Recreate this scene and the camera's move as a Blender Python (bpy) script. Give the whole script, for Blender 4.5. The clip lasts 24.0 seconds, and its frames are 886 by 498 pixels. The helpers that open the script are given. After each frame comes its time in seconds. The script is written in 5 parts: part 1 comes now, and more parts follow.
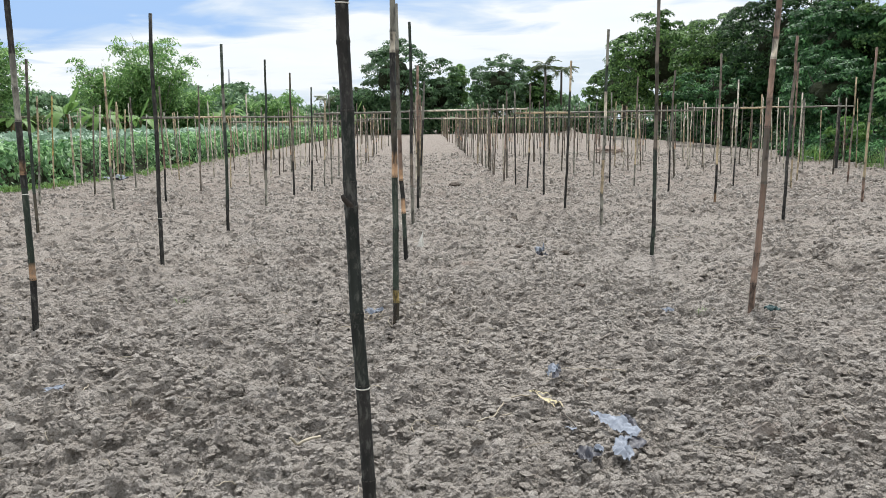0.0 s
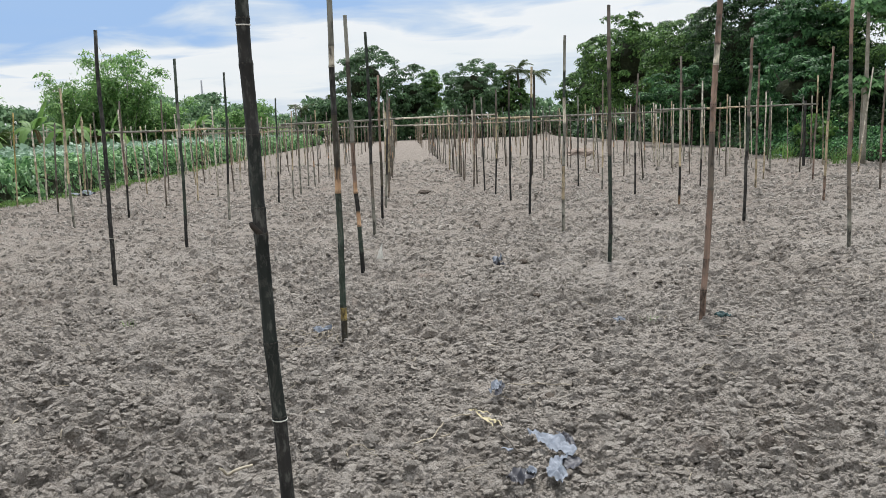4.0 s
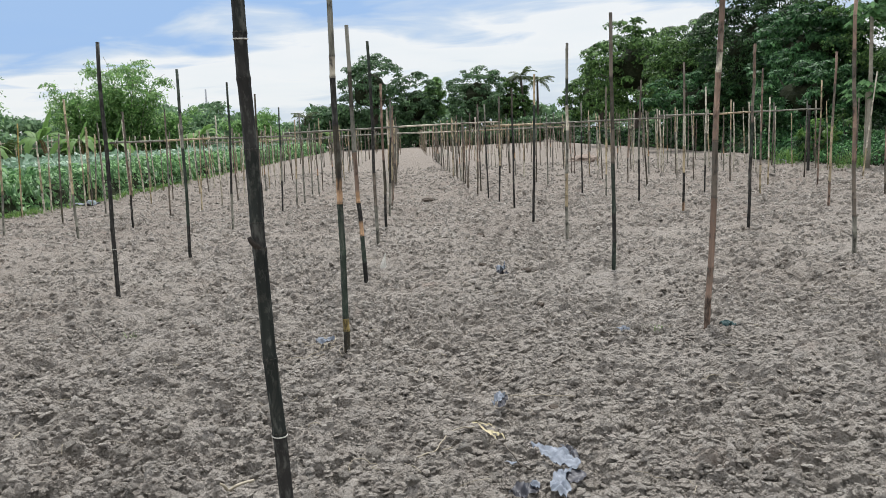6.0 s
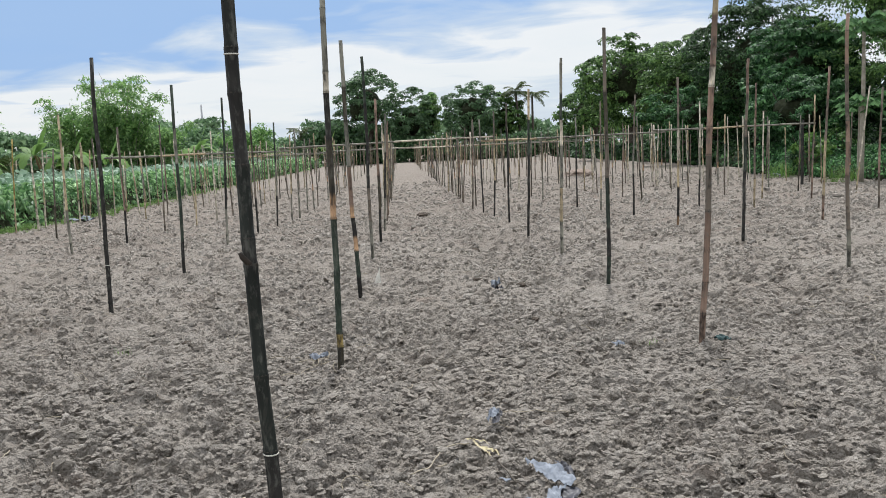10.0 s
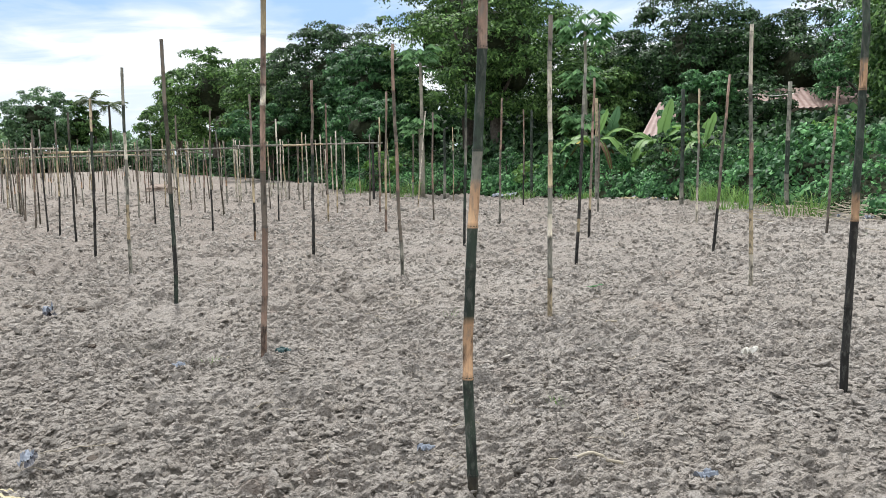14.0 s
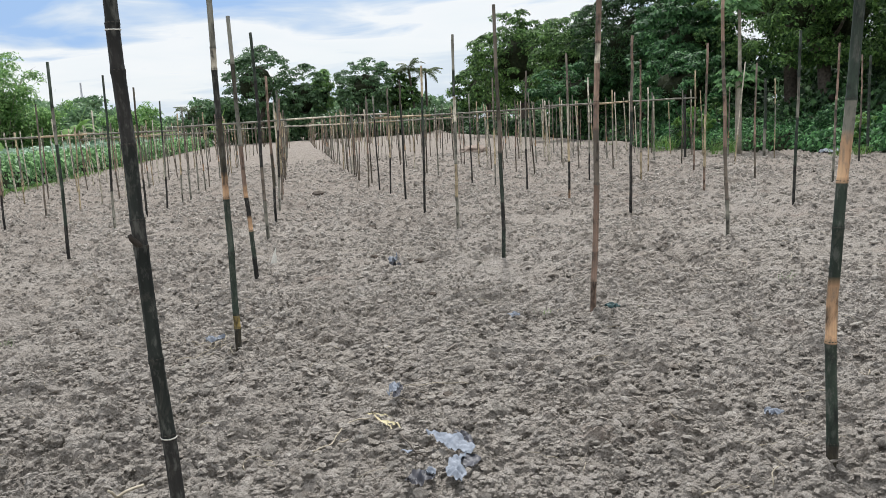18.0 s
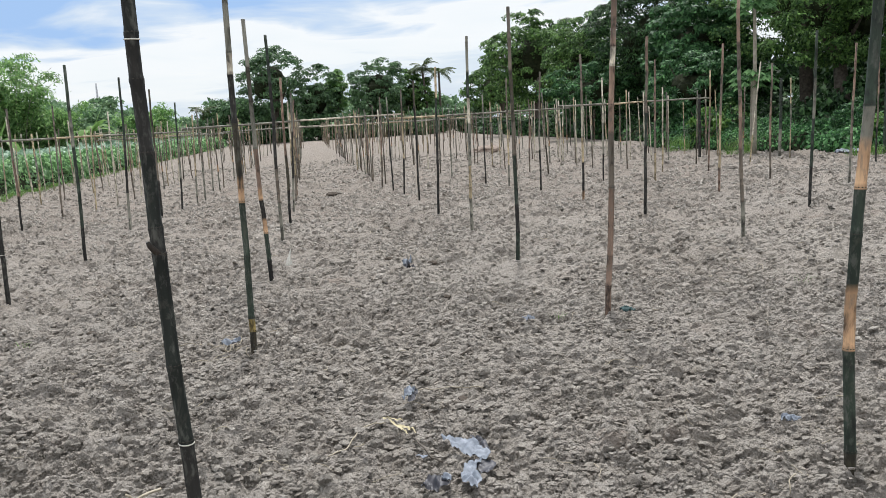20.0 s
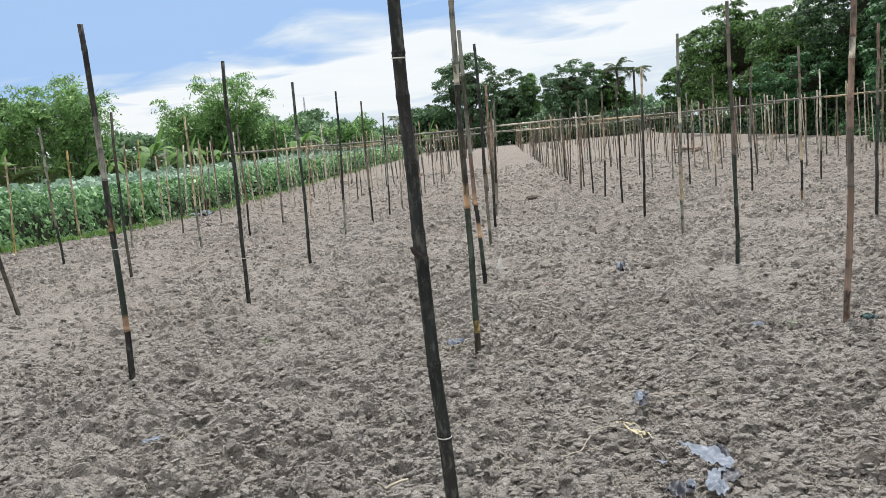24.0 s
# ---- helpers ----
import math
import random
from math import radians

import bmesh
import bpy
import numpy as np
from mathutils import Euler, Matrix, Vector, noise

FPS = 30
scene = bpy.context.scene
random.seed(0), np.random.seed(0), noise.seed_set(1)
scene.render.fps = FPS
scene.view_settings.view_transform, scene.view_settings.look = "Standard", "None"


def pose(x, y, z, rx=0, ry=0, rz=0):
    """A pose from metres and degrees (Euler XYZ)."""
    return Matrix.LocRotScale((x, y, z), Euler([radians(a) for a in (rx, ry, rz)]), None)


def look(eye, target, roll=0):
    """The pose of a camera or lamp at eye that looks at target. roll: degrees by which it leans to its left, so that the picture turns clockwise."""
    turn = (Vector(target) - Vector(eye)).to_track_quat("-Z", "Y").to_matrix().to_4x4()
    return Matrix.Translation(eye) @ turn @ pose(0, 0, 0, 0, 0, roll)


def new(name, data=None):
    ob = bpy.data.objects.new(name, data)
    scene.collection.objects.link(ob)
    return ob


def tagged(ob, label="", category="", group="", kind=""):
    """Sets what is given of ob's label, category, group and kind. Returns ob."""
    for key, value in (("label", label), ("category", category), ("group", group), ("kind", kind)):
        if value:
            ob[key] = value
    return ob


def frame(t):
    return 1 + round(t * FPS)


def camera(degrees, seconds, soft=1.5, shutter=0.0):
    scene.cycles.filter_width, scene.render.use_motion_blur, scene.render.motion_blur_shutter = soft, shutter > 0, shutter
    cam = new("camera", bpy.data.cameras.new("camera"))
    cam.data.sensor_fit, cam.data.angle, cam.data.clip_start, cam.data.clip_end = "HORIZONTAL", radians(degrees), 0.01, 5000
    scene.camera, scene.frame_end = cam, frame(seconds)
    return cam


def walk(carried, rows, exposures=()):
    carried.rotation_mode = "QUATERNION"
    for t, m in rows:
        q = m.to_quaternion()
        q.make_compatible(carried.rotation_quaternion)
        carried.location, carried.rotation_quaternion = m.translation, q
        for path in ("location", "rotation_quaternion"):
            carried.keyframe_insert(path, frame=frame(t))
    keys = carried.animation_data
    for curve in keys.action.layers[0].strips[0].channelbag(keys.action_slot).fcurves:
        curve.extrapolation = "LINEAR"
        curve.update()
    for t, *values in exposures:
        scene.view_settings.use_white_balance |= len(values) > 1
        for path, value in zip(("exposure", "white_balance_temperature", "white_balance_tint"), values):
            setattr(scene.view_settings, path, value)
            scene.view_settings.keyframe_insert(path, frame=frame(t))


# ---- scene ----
cam = camera(55.0, 24.0, soft=0.6)
PATH = [
    (0, (-0.166, -0.379, 1.259), (-0.121, 1.598, 0.961), -0.8),
    (0.5, (-0.045, -0.292, 1.271), (0.06, 1.681, 0.957), -0.5),
    (1, (0.053, -0.264, 1.282), (0.171, 1.708, 0.969), -0.5),
    (1.5, (0.085, -0.281, 1.284), (0.201, 1.691, 0.976), -1.3),
    (2, (0.056, -0.319, 1.293), (0.17, 1.654, 0.988), -1.8),
    (2.5, (0.035, -0.338, 1.3), (0.145, 1.636, 1.001), -1.9),
    (4.5, (0.043, -0.302, 1.304), (0.132, 1.676, 1.02), -2.3),
    (5, (0.053, -0.297, 1.318), (0.14, 1.682, 1.038), -2.5),
    (5.5, (0.057, -0.291, 1.316), (0.142, 1.688, 1.04), -2.6),
    (6, (0.054, -0.286, 1.319), (0.138, 1.694, 1.048), -2.6),
    (6.5, (0.067, -0.28, 1.323), (0.151, 1.701, 1.058), -2.6),
    (7, (0.065, -0.282, 1.329), (0.146, 1.699, 1.07), -2.6),
    (7.5, (0.057, -0.276, 1.332), (0.137, 1.706, 1.076), -2.6),
    (8, (0.072, -0.271, 1.335), (0.154, 1.712, 1.084), -2.6),
    (8.5, (0.085, -0.266, 1.334), (0.174, 1.717, 1.088), -2.6),
    (9, (0.071, -0.261, 1.321), (0.167, 1.722, 1.078), -2.6),
    (9.5, (0.064, -0.271, 1.316), (0.159, 1.712, 1.076), -2.7),
    (11.5, (0.092, -0.27, 1.331), (0.234, 1.712, 1.101), -2.5),
    (12, (0.135, -0.276, 1.324), (0.42, 1.69, 1.095), -2.0),
    (12.5, (0.162, -0.277, 1.323), (0.626, 1.655, 1.093), -1.5),
    (13, (0.189, -0.29, 1.323), (0.877, 1.573, 1.09), -1.3),
    (13.5, (0.246, -0.299, 1.324), (1.159, 1.465, 1.086), -1.4),
    (14, (0.267, -0.303, 1.317), (1.259, 1.417, 1.08), -1.5),
    (14.5, (0.241, -0.294, 1.317), (1.204, 1.443, 1.084), -2.4),
    (15, (0.178, -0.285, 1.331), (1.004, 1.522, 1.107), -3.4),
    (15.5, (0.128, -0.278, 1.33), (0.807, 1.59, 1.106), -3.9),
    (16, (0.098, -0.287, 1.338), (0.686, 1.611, 1.108), -4.0),
    (16.5, (0.086, -0.3, 1.341), (0.605, 1.618, 1.11), -3.6),
    (17, (0.078, -0.312, 1.331), (0.491, 1.628, 1.076), -3.7),
    (17.5, (0.066, -0.302, 1.311), (0.418, 1.644, 1.014), -3.3),
    (19.5, (0.069, -0.311, 1.341), (0.38, 1.641, 1.035), -3.4),
    (20, (0.059, -0.303, 1.34), (0.359, 1.651, 1.039), -3.4),
    (20.5, (0.04, -0.335, 1.359), (0.25, 1.632, 1.063), -3.9),
    (21, (0.018, -0.34, 1.36), (0.138, 1.635, 1.071), -4.2),
    (21.5, (0.004, -0.356, 1.366), (0.092, 1.622, 1.082), -4.4),
    (22, (0.001, -0.353, 1.373), (0.059, 1.627, 1.092), -4.5),
    (22.5, (-0.009, -0.353, 1.373), (-0.011, 1.628, 1.101), -4.7),
    (23, (-0.027, -0.344, 1.373), (-0.1, 1.638, 1.108), -5.0),
    (23.5, (-0.043, -0.346, 1.38), (-0.159, 1.634, 1.121), -5.2),
    (24, (-0.127, -0.356, 1.366), (-0.272, 1.622, 1.106), -5.3),
]
walk(cam, [(t, look(eye, target, roll)) for t, eye, target, roll in PATH],
     exposures=[(0, 0.04), (1, 0.13), (2, -0.14), (2.5, -0.15), (5, -0.14), (9.5, -0.15), (11.5, -0.20), (12, -0.18), (13, 0.02), (14, 0.21), (15, 0.0), (16, -0.08), (17.5, -0.08), (20, -0.04), (24, -0.04)])

# ---- world, sun ----
world = bpy.data.worlds.new("overcast_sky")
scene.world = world
world.use_nodes = True
wn, wl = world.node_tree.nodes, world.node_tree.links
wn.clear()
SUN_ELEVATION, SUN_AZIMUTH = radians(61), radians(14)


def wnode(kind, **settings):
    n = wn.new(kind)
    for key, value in settings.items():
        setattr(n, key, value)
    return n


def wmath(op, a, b=0.0):
    n = wnode("ShaderNodeMath", operation=op)
    for socket, value in zip(n.inputs, (a, b)):
        if isinstance(value, (int, float)):
            socket.default_value = value
        else:
            wl.new(value, socket)
    return n.outputs[0]


sky = wnode("ShaderNodeTexSky", sky_type="NISHITA", sun_disc=False)
sky.sun_elevation, sky.sun_rotation = SUN_ELEVATION, SUN_AZIMUTH
coords = wnode("ShaderNodeTexCoord")
split = wnode("ShaderNodeSeparateXYZ")
wl.new(coords.outputs["Generated"], split.inputs[0])
up = wmath("MAXIMUM", split.outputs["Z"], 0.0)
lift = wmath("ADD", up, 0.09)
flat = wnode("ShaderNodeCombineXYZ")
wl.new(wmath("DIVIDE", split.outputs["X"], lift), flat.inputs[0])
wl.new(wmath("DIVIDE", split.outputs["Y"], lift), flat.inputs[1])
cloud_big = wnode("ShaderNodeTexNoise")
cloud_big.inputs["Scale"].default_value = 0.55
cloud_big.inputs["Detail"].default_value = 5
cloud_big.inputs["Roughness"].default_value = 0.5
wl.new(flat.outputs[0], cloud_big.inputs["Vector"])
cloud_fine = wnode("ShaderNodeTexNoise")
cloud_fine.inputs["Scale"].default_value = 1.6
cloud_fine.inputs["Detail"].default_value = 6
cloud_fine.inputs["Distortion"].default_value = 0.5
wl.new(flat.outputs[0], cloud_fine.inputs["Vector"])
# bright low bank, blue-grey shelf above it, bright veil overhead; the bank sinks towards -X
edge = wmath("SUBTRACT", up, wmath("MULTIPLY", wmath("MINIMUM", split.outputs["X"], 0.02), 0.12))
edge = wmath("ADD", edge, wmath("MULTIPLY", wmath("SUBTRACT", cloud_big.outputs["Fac"], 0.5), 0.13))
edge = wmath("ADD", edge, wmath("MULTIPLY", wmath("SUBTRACT", cloud_fine.outputs["Fac"], 0.5), 0.15))
ramp = wnode("ShaderNodeValToRGB")
ramp.color_ramp.elements[0].position = 0.0
ramp.color_ramp.elements[0].color = (0.70, 0.80, 0.93, 1)
ramp.color_ramp.elements[1].position = 0.62
ramp.color_ramp.elements[1].color = (1.60, 1.66, 1.76, 1)
for position, colour in ((0.04, (0.76, 0.86, 0.97)), (0.07, (0.95, 1.0, 1.04)), (0.11, (1.0, 1.03, 1.06)), (0.132, (0.66, 0.79, 0.97)), (0.158, (0.39, 0.60, 0.96)), (0.26, (0.42, 0.62, 0.95)), (0.36, (0.76, 0.85, 0.99))):
    ramp.color_ramp.elements.new(position).color = (*colour, 1)
wl.new(edge, ramp.inputs[0])
clear_air, clouds = wnode("ShaderNodeBackground"), wnode("ShaderNodeBackground")
clear_air.inputs["Strength"].default_value = 0.10
clouds.inputs["Strength"].default_value = 1.0
wl.new(sky.outputs[0], clear_air.inputs["Color"])
# the blue shelf hangs in the north only; the rest of the sky is a bright even veil
veil_south = wnode("ShaderNodeMix", data_type="RGBA")
wl.new(wmath("MINIMUM", wmath("MAXIMUM", wmath("MULTIPLY", wmath("SUBTRACT", 0.15, split.outputs["Y"]), 2.0), 0.0), 1.0), veil_south.inputs[0])
wl.new(ramp.outputs[0], veil_south.inputs[6])
veil_south.inputs[7].default_value = (1.20, 1.25, 1.33, 1)
wl.new(veil_south.outputs[2], clouds.inputs["Color"])
veil = wnode("ShaderNodeMixShader")
veil.inputs[0].default_value = 0.9
wl.new(clear_air.outputs[0], veil.inputs[1])
wl.new(clouds.outputs[0], veil.inputs[2])
wl.new(veil.outputs[0], wnode("ShaderNodeOutputWorld").inputs[0])

sun = new("sun", bpy.data.lights.new("sun", "SUN"))
sun.data.energy, sun.data.angle, sun.data.color = 4.2, radians(4.5), (1.0, 0.99, 0.98)
sun.matrix_world = look(
    (60 * math.sin(SUN_AZIMUTH) * math.cos(SUN_ELEVATION), 60 * math.cos(SUN_AZIMUTH) * math.cos(SUN_ELEVATION), 60 * math.sin(SUN_ELEVATION)), (0, 0, 0))


# ---- materials ----
class Shade:
    """A material with short calls for its nodes."""

    def __init__(self, name, rough=0.8, spec=0.3):
        self.mat = bpy.data.materials.new(name)
        self.mat.use_nodes = True
        self.n, self.l = self.mat.node_tree.nodes, self.mat.node_tree.links
        self.bsdf = self.n["Principled BSDF"]
        self.bsdf.inputs["Roughness"].default_value = rough
        self.bsdf.inputs["Specular IOR Level"].default_value = spec

    def put(self, socket, value):
        if isinstance(value, bpy.types.NodeSocket):
            self.l.new(value, socket)
        else:
            socket.default_value = value

    def where(self, kind="Object"):
        return self.n.new("ShaderNodeTexCoord").outputs[kind]

    def stretch(self, vector, scale):
        m = self.n.new("ShaderNodeMapping")
        m.inputs["Scale"].default_value = scale
        self.l.new(vector, m.inputs["Vector"])
        return m.outputs[0]

    def grain(self, vector, scale, detail=4, rough=0.55, distort=0.0):
        t = self.n.new("ShaderNodeTexNoise")
        self.l.new(vector, t.inputs["Vector"])
        for key, value in (("Scale", scale), ("Detail", detail), ("Roughness", rough), ("Distortion", distort)):
            t.inputs[key].default_value = value
        return t.outputs["Fac"]

    def cells(self, vector, scale, feature="F1"):
        t = self.n.new("ShaderNodeTexVoronoi")
        t.feature = feature
        self.l.new(vector, t.inputs["Vector"])
        t.inputs["Scale"].default_value = scale
        return t.outputs["Distance"]

    def sums(self, op, a, b):
        m = self.n.new("ShaderNodeMath")
        m.operation = op
        self.put(m.inputs[0], a)
        self.put(m.inputs[1], b)
        return m.outputs[0]

    def ramp(self, fac, *stops):
        r = self.n.new("ShaderNodeValToRGB")
        el = r.color_ramp.elements
        el[0].position, el[0].color = stops[0][0], (*stops[0][1], 1)
        el[1].position, el[1].color = stops[-1][0], (*stops[-1][1], 1)
        for p, c in stops[1:-1]:
            el.new(p).color = (*c, 1)
        self.l.new(fac, r.inputs[0])
        return r.outputs[0]

    def mix(self, fac, a, b, how="MIX"):
        m = self.n.new("ShaderNodeMix")
        m.data_type, m.blend_type = "RGBA", how
        self.put(m.inputs[0], fac)
        for socket, value in ((m.inputs[6], a), (m.inputs[7], b)):
            self.put(socket, (*value, 1) if isinstance(value, tuple) else value)
        return m.outputs[2]

    def bump(self, height, strength, distance):
        b = self.n.new("ShaderNodeBump")
        b.inputs["Strength"].default_value, b.inputs["Distance"].default_value = strength, distance
        self.l.new(height, b.inputs["Height"])
        self.l.new(b.outputs[0], self.bsdf.inputs["Normal"])

    def colour(self, value):
        self.put(self.bsdf.inputs["Base Color"], (*value, 1) if isinstance(value, tuple) else value)

    def island(self):
        return self.n.new("ShaderNodeNewGeometry").outputs["Random Per Island"]

    def each(self):
        return self.n.new("ShaderNodeObjectInfo").outputs["Random"]


def soil_tone(s, p):
    mid = s.grain(p, 5.0, 6, 0.65)
    fine = s.grain(p, 90.0, 4, 0.7)
    base = s.ramp(mid, (0.34, (0.290, 0.265, 0.233)), (0.5, (0.327, 0.302, 0.269)), (0.66, (0.362, 0.337, 0.304)))
    return s.mix(0.5, base, s.ramp(fine, (0.3, (0.30, 0.29, 0.28)), (0.7, (0.70, 0.69, 0.68))), "OVERLAY")


def soil_material():
    s = Shade("dry_tilled_soil", 0.95, 0.12)
    p = s.where()
    wide = s.grain(p, 0.35, 3)
    base = soil_tone(s, p)
    base = s.mix(s.ramp(wide, (0.42, (0, 0, 0)), (0.62, (0.5, 0.5, 0.5))), base, (0.340, 0.303, 0.258))
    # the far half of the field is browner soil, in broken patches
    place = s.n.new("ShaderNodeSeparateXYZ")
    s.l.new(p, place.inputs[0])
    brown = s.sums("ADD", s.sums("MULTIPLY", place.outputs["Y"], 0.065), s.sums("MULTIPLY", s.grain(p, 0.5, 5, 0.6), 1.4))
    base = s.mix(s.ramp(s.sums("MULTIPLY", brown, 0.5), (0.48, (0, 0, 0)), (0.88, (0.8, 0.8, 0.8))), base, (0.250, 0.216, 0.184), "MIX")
    # reddish turned earth in scattered patches
    red = s.ramp(s.grain(p, 1.1, 4, 0.6), (0.60, (0, 0, 0)), (0.72, (0.45, 0.45, 0.45)))
    base = s.mix(red, base, (0.250, 0.187, 0.150))
    damp = s.ramp(s.grain(p, 17.0, 3, 0.7), (0.28, (0.70, 0.68, 0.66)), (0.42, (1, 1, 1)))
    s.colour(s.mix(1.0, base, damp, "MULTIPLY"))
    height = s.sums("MULTIPLY", s.cells(p, 32.0), -0.8)
    height = s.sums("ADD", height, s.sums("MULTIPLY", s.cells(p, 80.0), -0.5))
    height = s.sums("ADD", height, s.sums("MULTIPLY", s.grain(p, 60.0, 6, 0.75), 0.8))
    s.bump(height, 1.0, 0.03)
    return s.mat


def clod_material():
    s = Shade("dry_soil_clod", 0.95, 0.12)
    p = s.where()
    tint = s.ramp(s.island(), (0.0, (0.34, 0.325, 0.31)), (0.12, (0.45, 0.445, 0.44)), (0.6, (0.52, 0.52, 0.52)), (1.0, (0.62, 0.62, 0.615)))
    s.colour(s.mix(0.75, soil_tone(s, p), tint, "OVERLAY"))
    s.bump(s.grain(p, 70.0, 6, 0.75), 1.0, 0.022)
    return s.mat


def bamboo_material():
    s = Shade("weathered_bamboo", 0.68, 0.22)
    bark = s.n.new("ShaderNodeAttribute")
    bark.attribute_name = "bark"
    p = s.where()
    streak = s.grain(s.stretch(p, (60, 60, 2.5)), 1.0, 4, 0.6)
    blotch = s.grain(s.stretch(p, (14, 14, 7)), 1.0, 5, 0.65, 0.6)
    dusty = s.mix(s.ramp(blotch, (0.55, (0, 0, 0)), (0.75, (0.5, 0.5, 0.5))), bark.outputs["Color"], (0.16, 0.145, 0.12))
    mould = s.mix(s.ramp(blotch, (0.34, (0.85, 0.85, 0.85)), (0.50, (0, 0, 0))), dusty, (0.014, 0.014, 0.013))
    fleck = s.grain(s.stretch(p, (42, 42, 15)), 1.0, 4, 0.65)
    mould = s.mix(s.ramp(fleck, (0.52, (0, 0, 0)), (0.66, (0.55, 0.55, 0.55))), mould, (0.125, 0.126, 0.110))
    s.colour(s.mix(0.5, mould, s.ramp(streak, (0.3, (0.30, 0.30, 0.30)), (0.7, (0.68, 0.68, 0.68))), "OVERLAY"))
    s.bump(streak, 0.35, 0.003)
    return s.mat


def leaf_material(name, dark, bright, rough=0.55, through_light=0.38, spec=0.28):
    s = Shade(name, rough, spec)
    tint = s.ramp(s.island(), (0.0, dark), (0.62, tuple(0.66 * a + 0.34 * b for a, b in zip(dark, bright))), (1.0, bright))
    patch = s.grain(s.where(), 0.7, 3)
    tone = s.mix(0.55, tint, s.ramp(patch, (0.35, (0.26, 0.28, 0.24)), (0.65, (0.66, 0.66, 0.60))), "OVERLAY")
    s.colour(tone)
    glow = s.n.new("ShaderNodeBsdfTranslucent")
    s.l.new(tone, glow.inputs["Color"])
    both = s.n.new("ShaderNodeMixShader")
    both.inputs[0].default_value = through_light
    s.l.new(s.bsdf.outputs[0], both.inputs[1])
    s.l.new(glow.outputs[0], both.inputs[2])
    s.l.new(both.outputs[0], s.n["Material Output"].inputs[0])
    return s.mat


def plain_material(name, a, b, scale, rough=0.8, spec=0.3, relief=0.0):
    s = Shade(name, rough, spec)
    g = s.grain(s.where(), scale, 5, 0.6)
    s.colour(s.ramp(g, (0.3, a), (0.7, b)))
    if relief:
        s.bump(g, 0.6, relief)
    return s.mat


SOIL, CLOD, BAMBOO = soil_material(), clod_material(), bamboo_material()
BARK = plain_material("tree_bark", (0.05, 0.042, 0.034), (0.14, 0.12, 0.1), 9, 0.9, 0.2, 0.03)
PALE_BARK = plain_material("pale_trunk", (0.22, 0.2, 0.16), (0.36, 0.33, 0.27), 12, 0.85, 0.2, 0.01)
MANGO = leaf_material("dark_broadleaf", (0.007, 0.022, 0.009), (0.083, 0.176, 0.062), 0.55, 0.14, 0.18)
OLIVE = leaf_material("olive_broadleaf", (0.020, 0.054, 0.017), (0.215, 0.378, 0.110), 0.55, 0.16, 0.16)
COOL = leaf_material("cool_green_leaf", (0.014, 0.050, 0.021), (0.118, 0.270, 0.100), 0.55, 0.16, 0.16)
BAMBOO_LEAF = leaf_material("bamboo_foliage", (0.092, 0.205, 0.066), (0.400, 0.610, 0.225), 0.5, 0.4, 0.35)
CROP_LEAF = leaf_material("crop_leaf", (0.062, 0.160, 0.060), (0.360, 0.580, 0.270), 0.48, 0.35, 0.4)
# the shine on the crop's tops is put in as a paler, bluer leaf colour
CROP_TOP = leaf_material("crop_top_sheen", (0.180, 0.290, 0.200), (0.400, 0.530, 0.420), 0.5, 0.25, 0.4)
# the next two leaf colours are lifted to paint in the haze of distance
HAZE_GREEN = leaf_material("hazed_far_foliage", (0.090, 0.170, 0.088), (0.300, 0.450, 0.250), 0.5, 0.3, 0.35)
FAR_DARK = leaf_material("hazed_far_broadleaf", (0.042, 0.092, 0.044), (0.165, 0.290, 0.130), 0.5, 0.25, 0.35)
FAR_BANANA = leaf_material("far_banana_leaf", (0.130, 0.250, 0.070), (0.290, 0.440, 0.150), 0.5, 0.45)
VINE = leaf_material("vine_leaf", (0.020, 0.070, 0.028), (0.175, 0.400, 0.150), 0.55, 0.22, 0.2)
GRASS = leaf_material("grass_blade", (0.085, 0.180, 0.040), (0.270, 0.430, 0.130), 0.5, 0.35)
PAPAYA_LEAF = leaf_material("papaya_leaf", (0.045, 0.115, 0.045), (0.155, 0.300, 0.120), 0.8, 0.35, 0.1)
DRY_LEAF = leaf_material("withered_leaf", (0.060, 0.040, 0.020), (0.170, 0.100, 0.035), 0.7, 0.3)
BANANA = leaf_material("banana_leaf", (0.110, 0.230, 0.050), (0.210, 0.360, 0.100), 0.5, 0.4)
YELLOW_LEAF = leaf_material("yellowed_leaf", (0.50, 0.36, 0.04), (0.62, 0.46, 0.07), 0.6, 0.35)
PALM_LEAF = leaf_material("palm_leaflet", (0.045, 0.075, 0.022), (0.11, 0.145, 0.05), 0.4, 0.25)
# near-black filler: paints the shade deep inside crowns and banks
SHADE_CORE = plain_material("dark_shade_core", (0.014, 0.018, 0.010), (0.036, 0.044, 0.022), 5, 0.95, 0.1, 0.08)
PLASTIC = plain_material("grey_plastic_film", (0.12, 0.14, 0.17), (0.29, 0.315, 0.355), 22, 0.7, 0.2)
BLACK_PLASTIC = plain_material("black_plastic_film", (0.012, 0.012, 0.016), (0.05, 0.05, 0.06), 14, 0.5, 0.4)
TEAL_PLASTIC = plain_material("teal_plastic_film", (0.02, 0.045, 0.045), (0.07, 0.13, 0.13), 20, 0.6, 0.3)
STRAW = plain_material("dry_straw", (0.28, 0.245, 0.18), (0.44, 0.39, 0.30), 30, 0.7, 0.25)
HUSK = plain_material("dry_yellow_husk", (0.36, 0.31, 0.18), (0.48, 0.42, 0.26), 30, 0.6, 0.3)
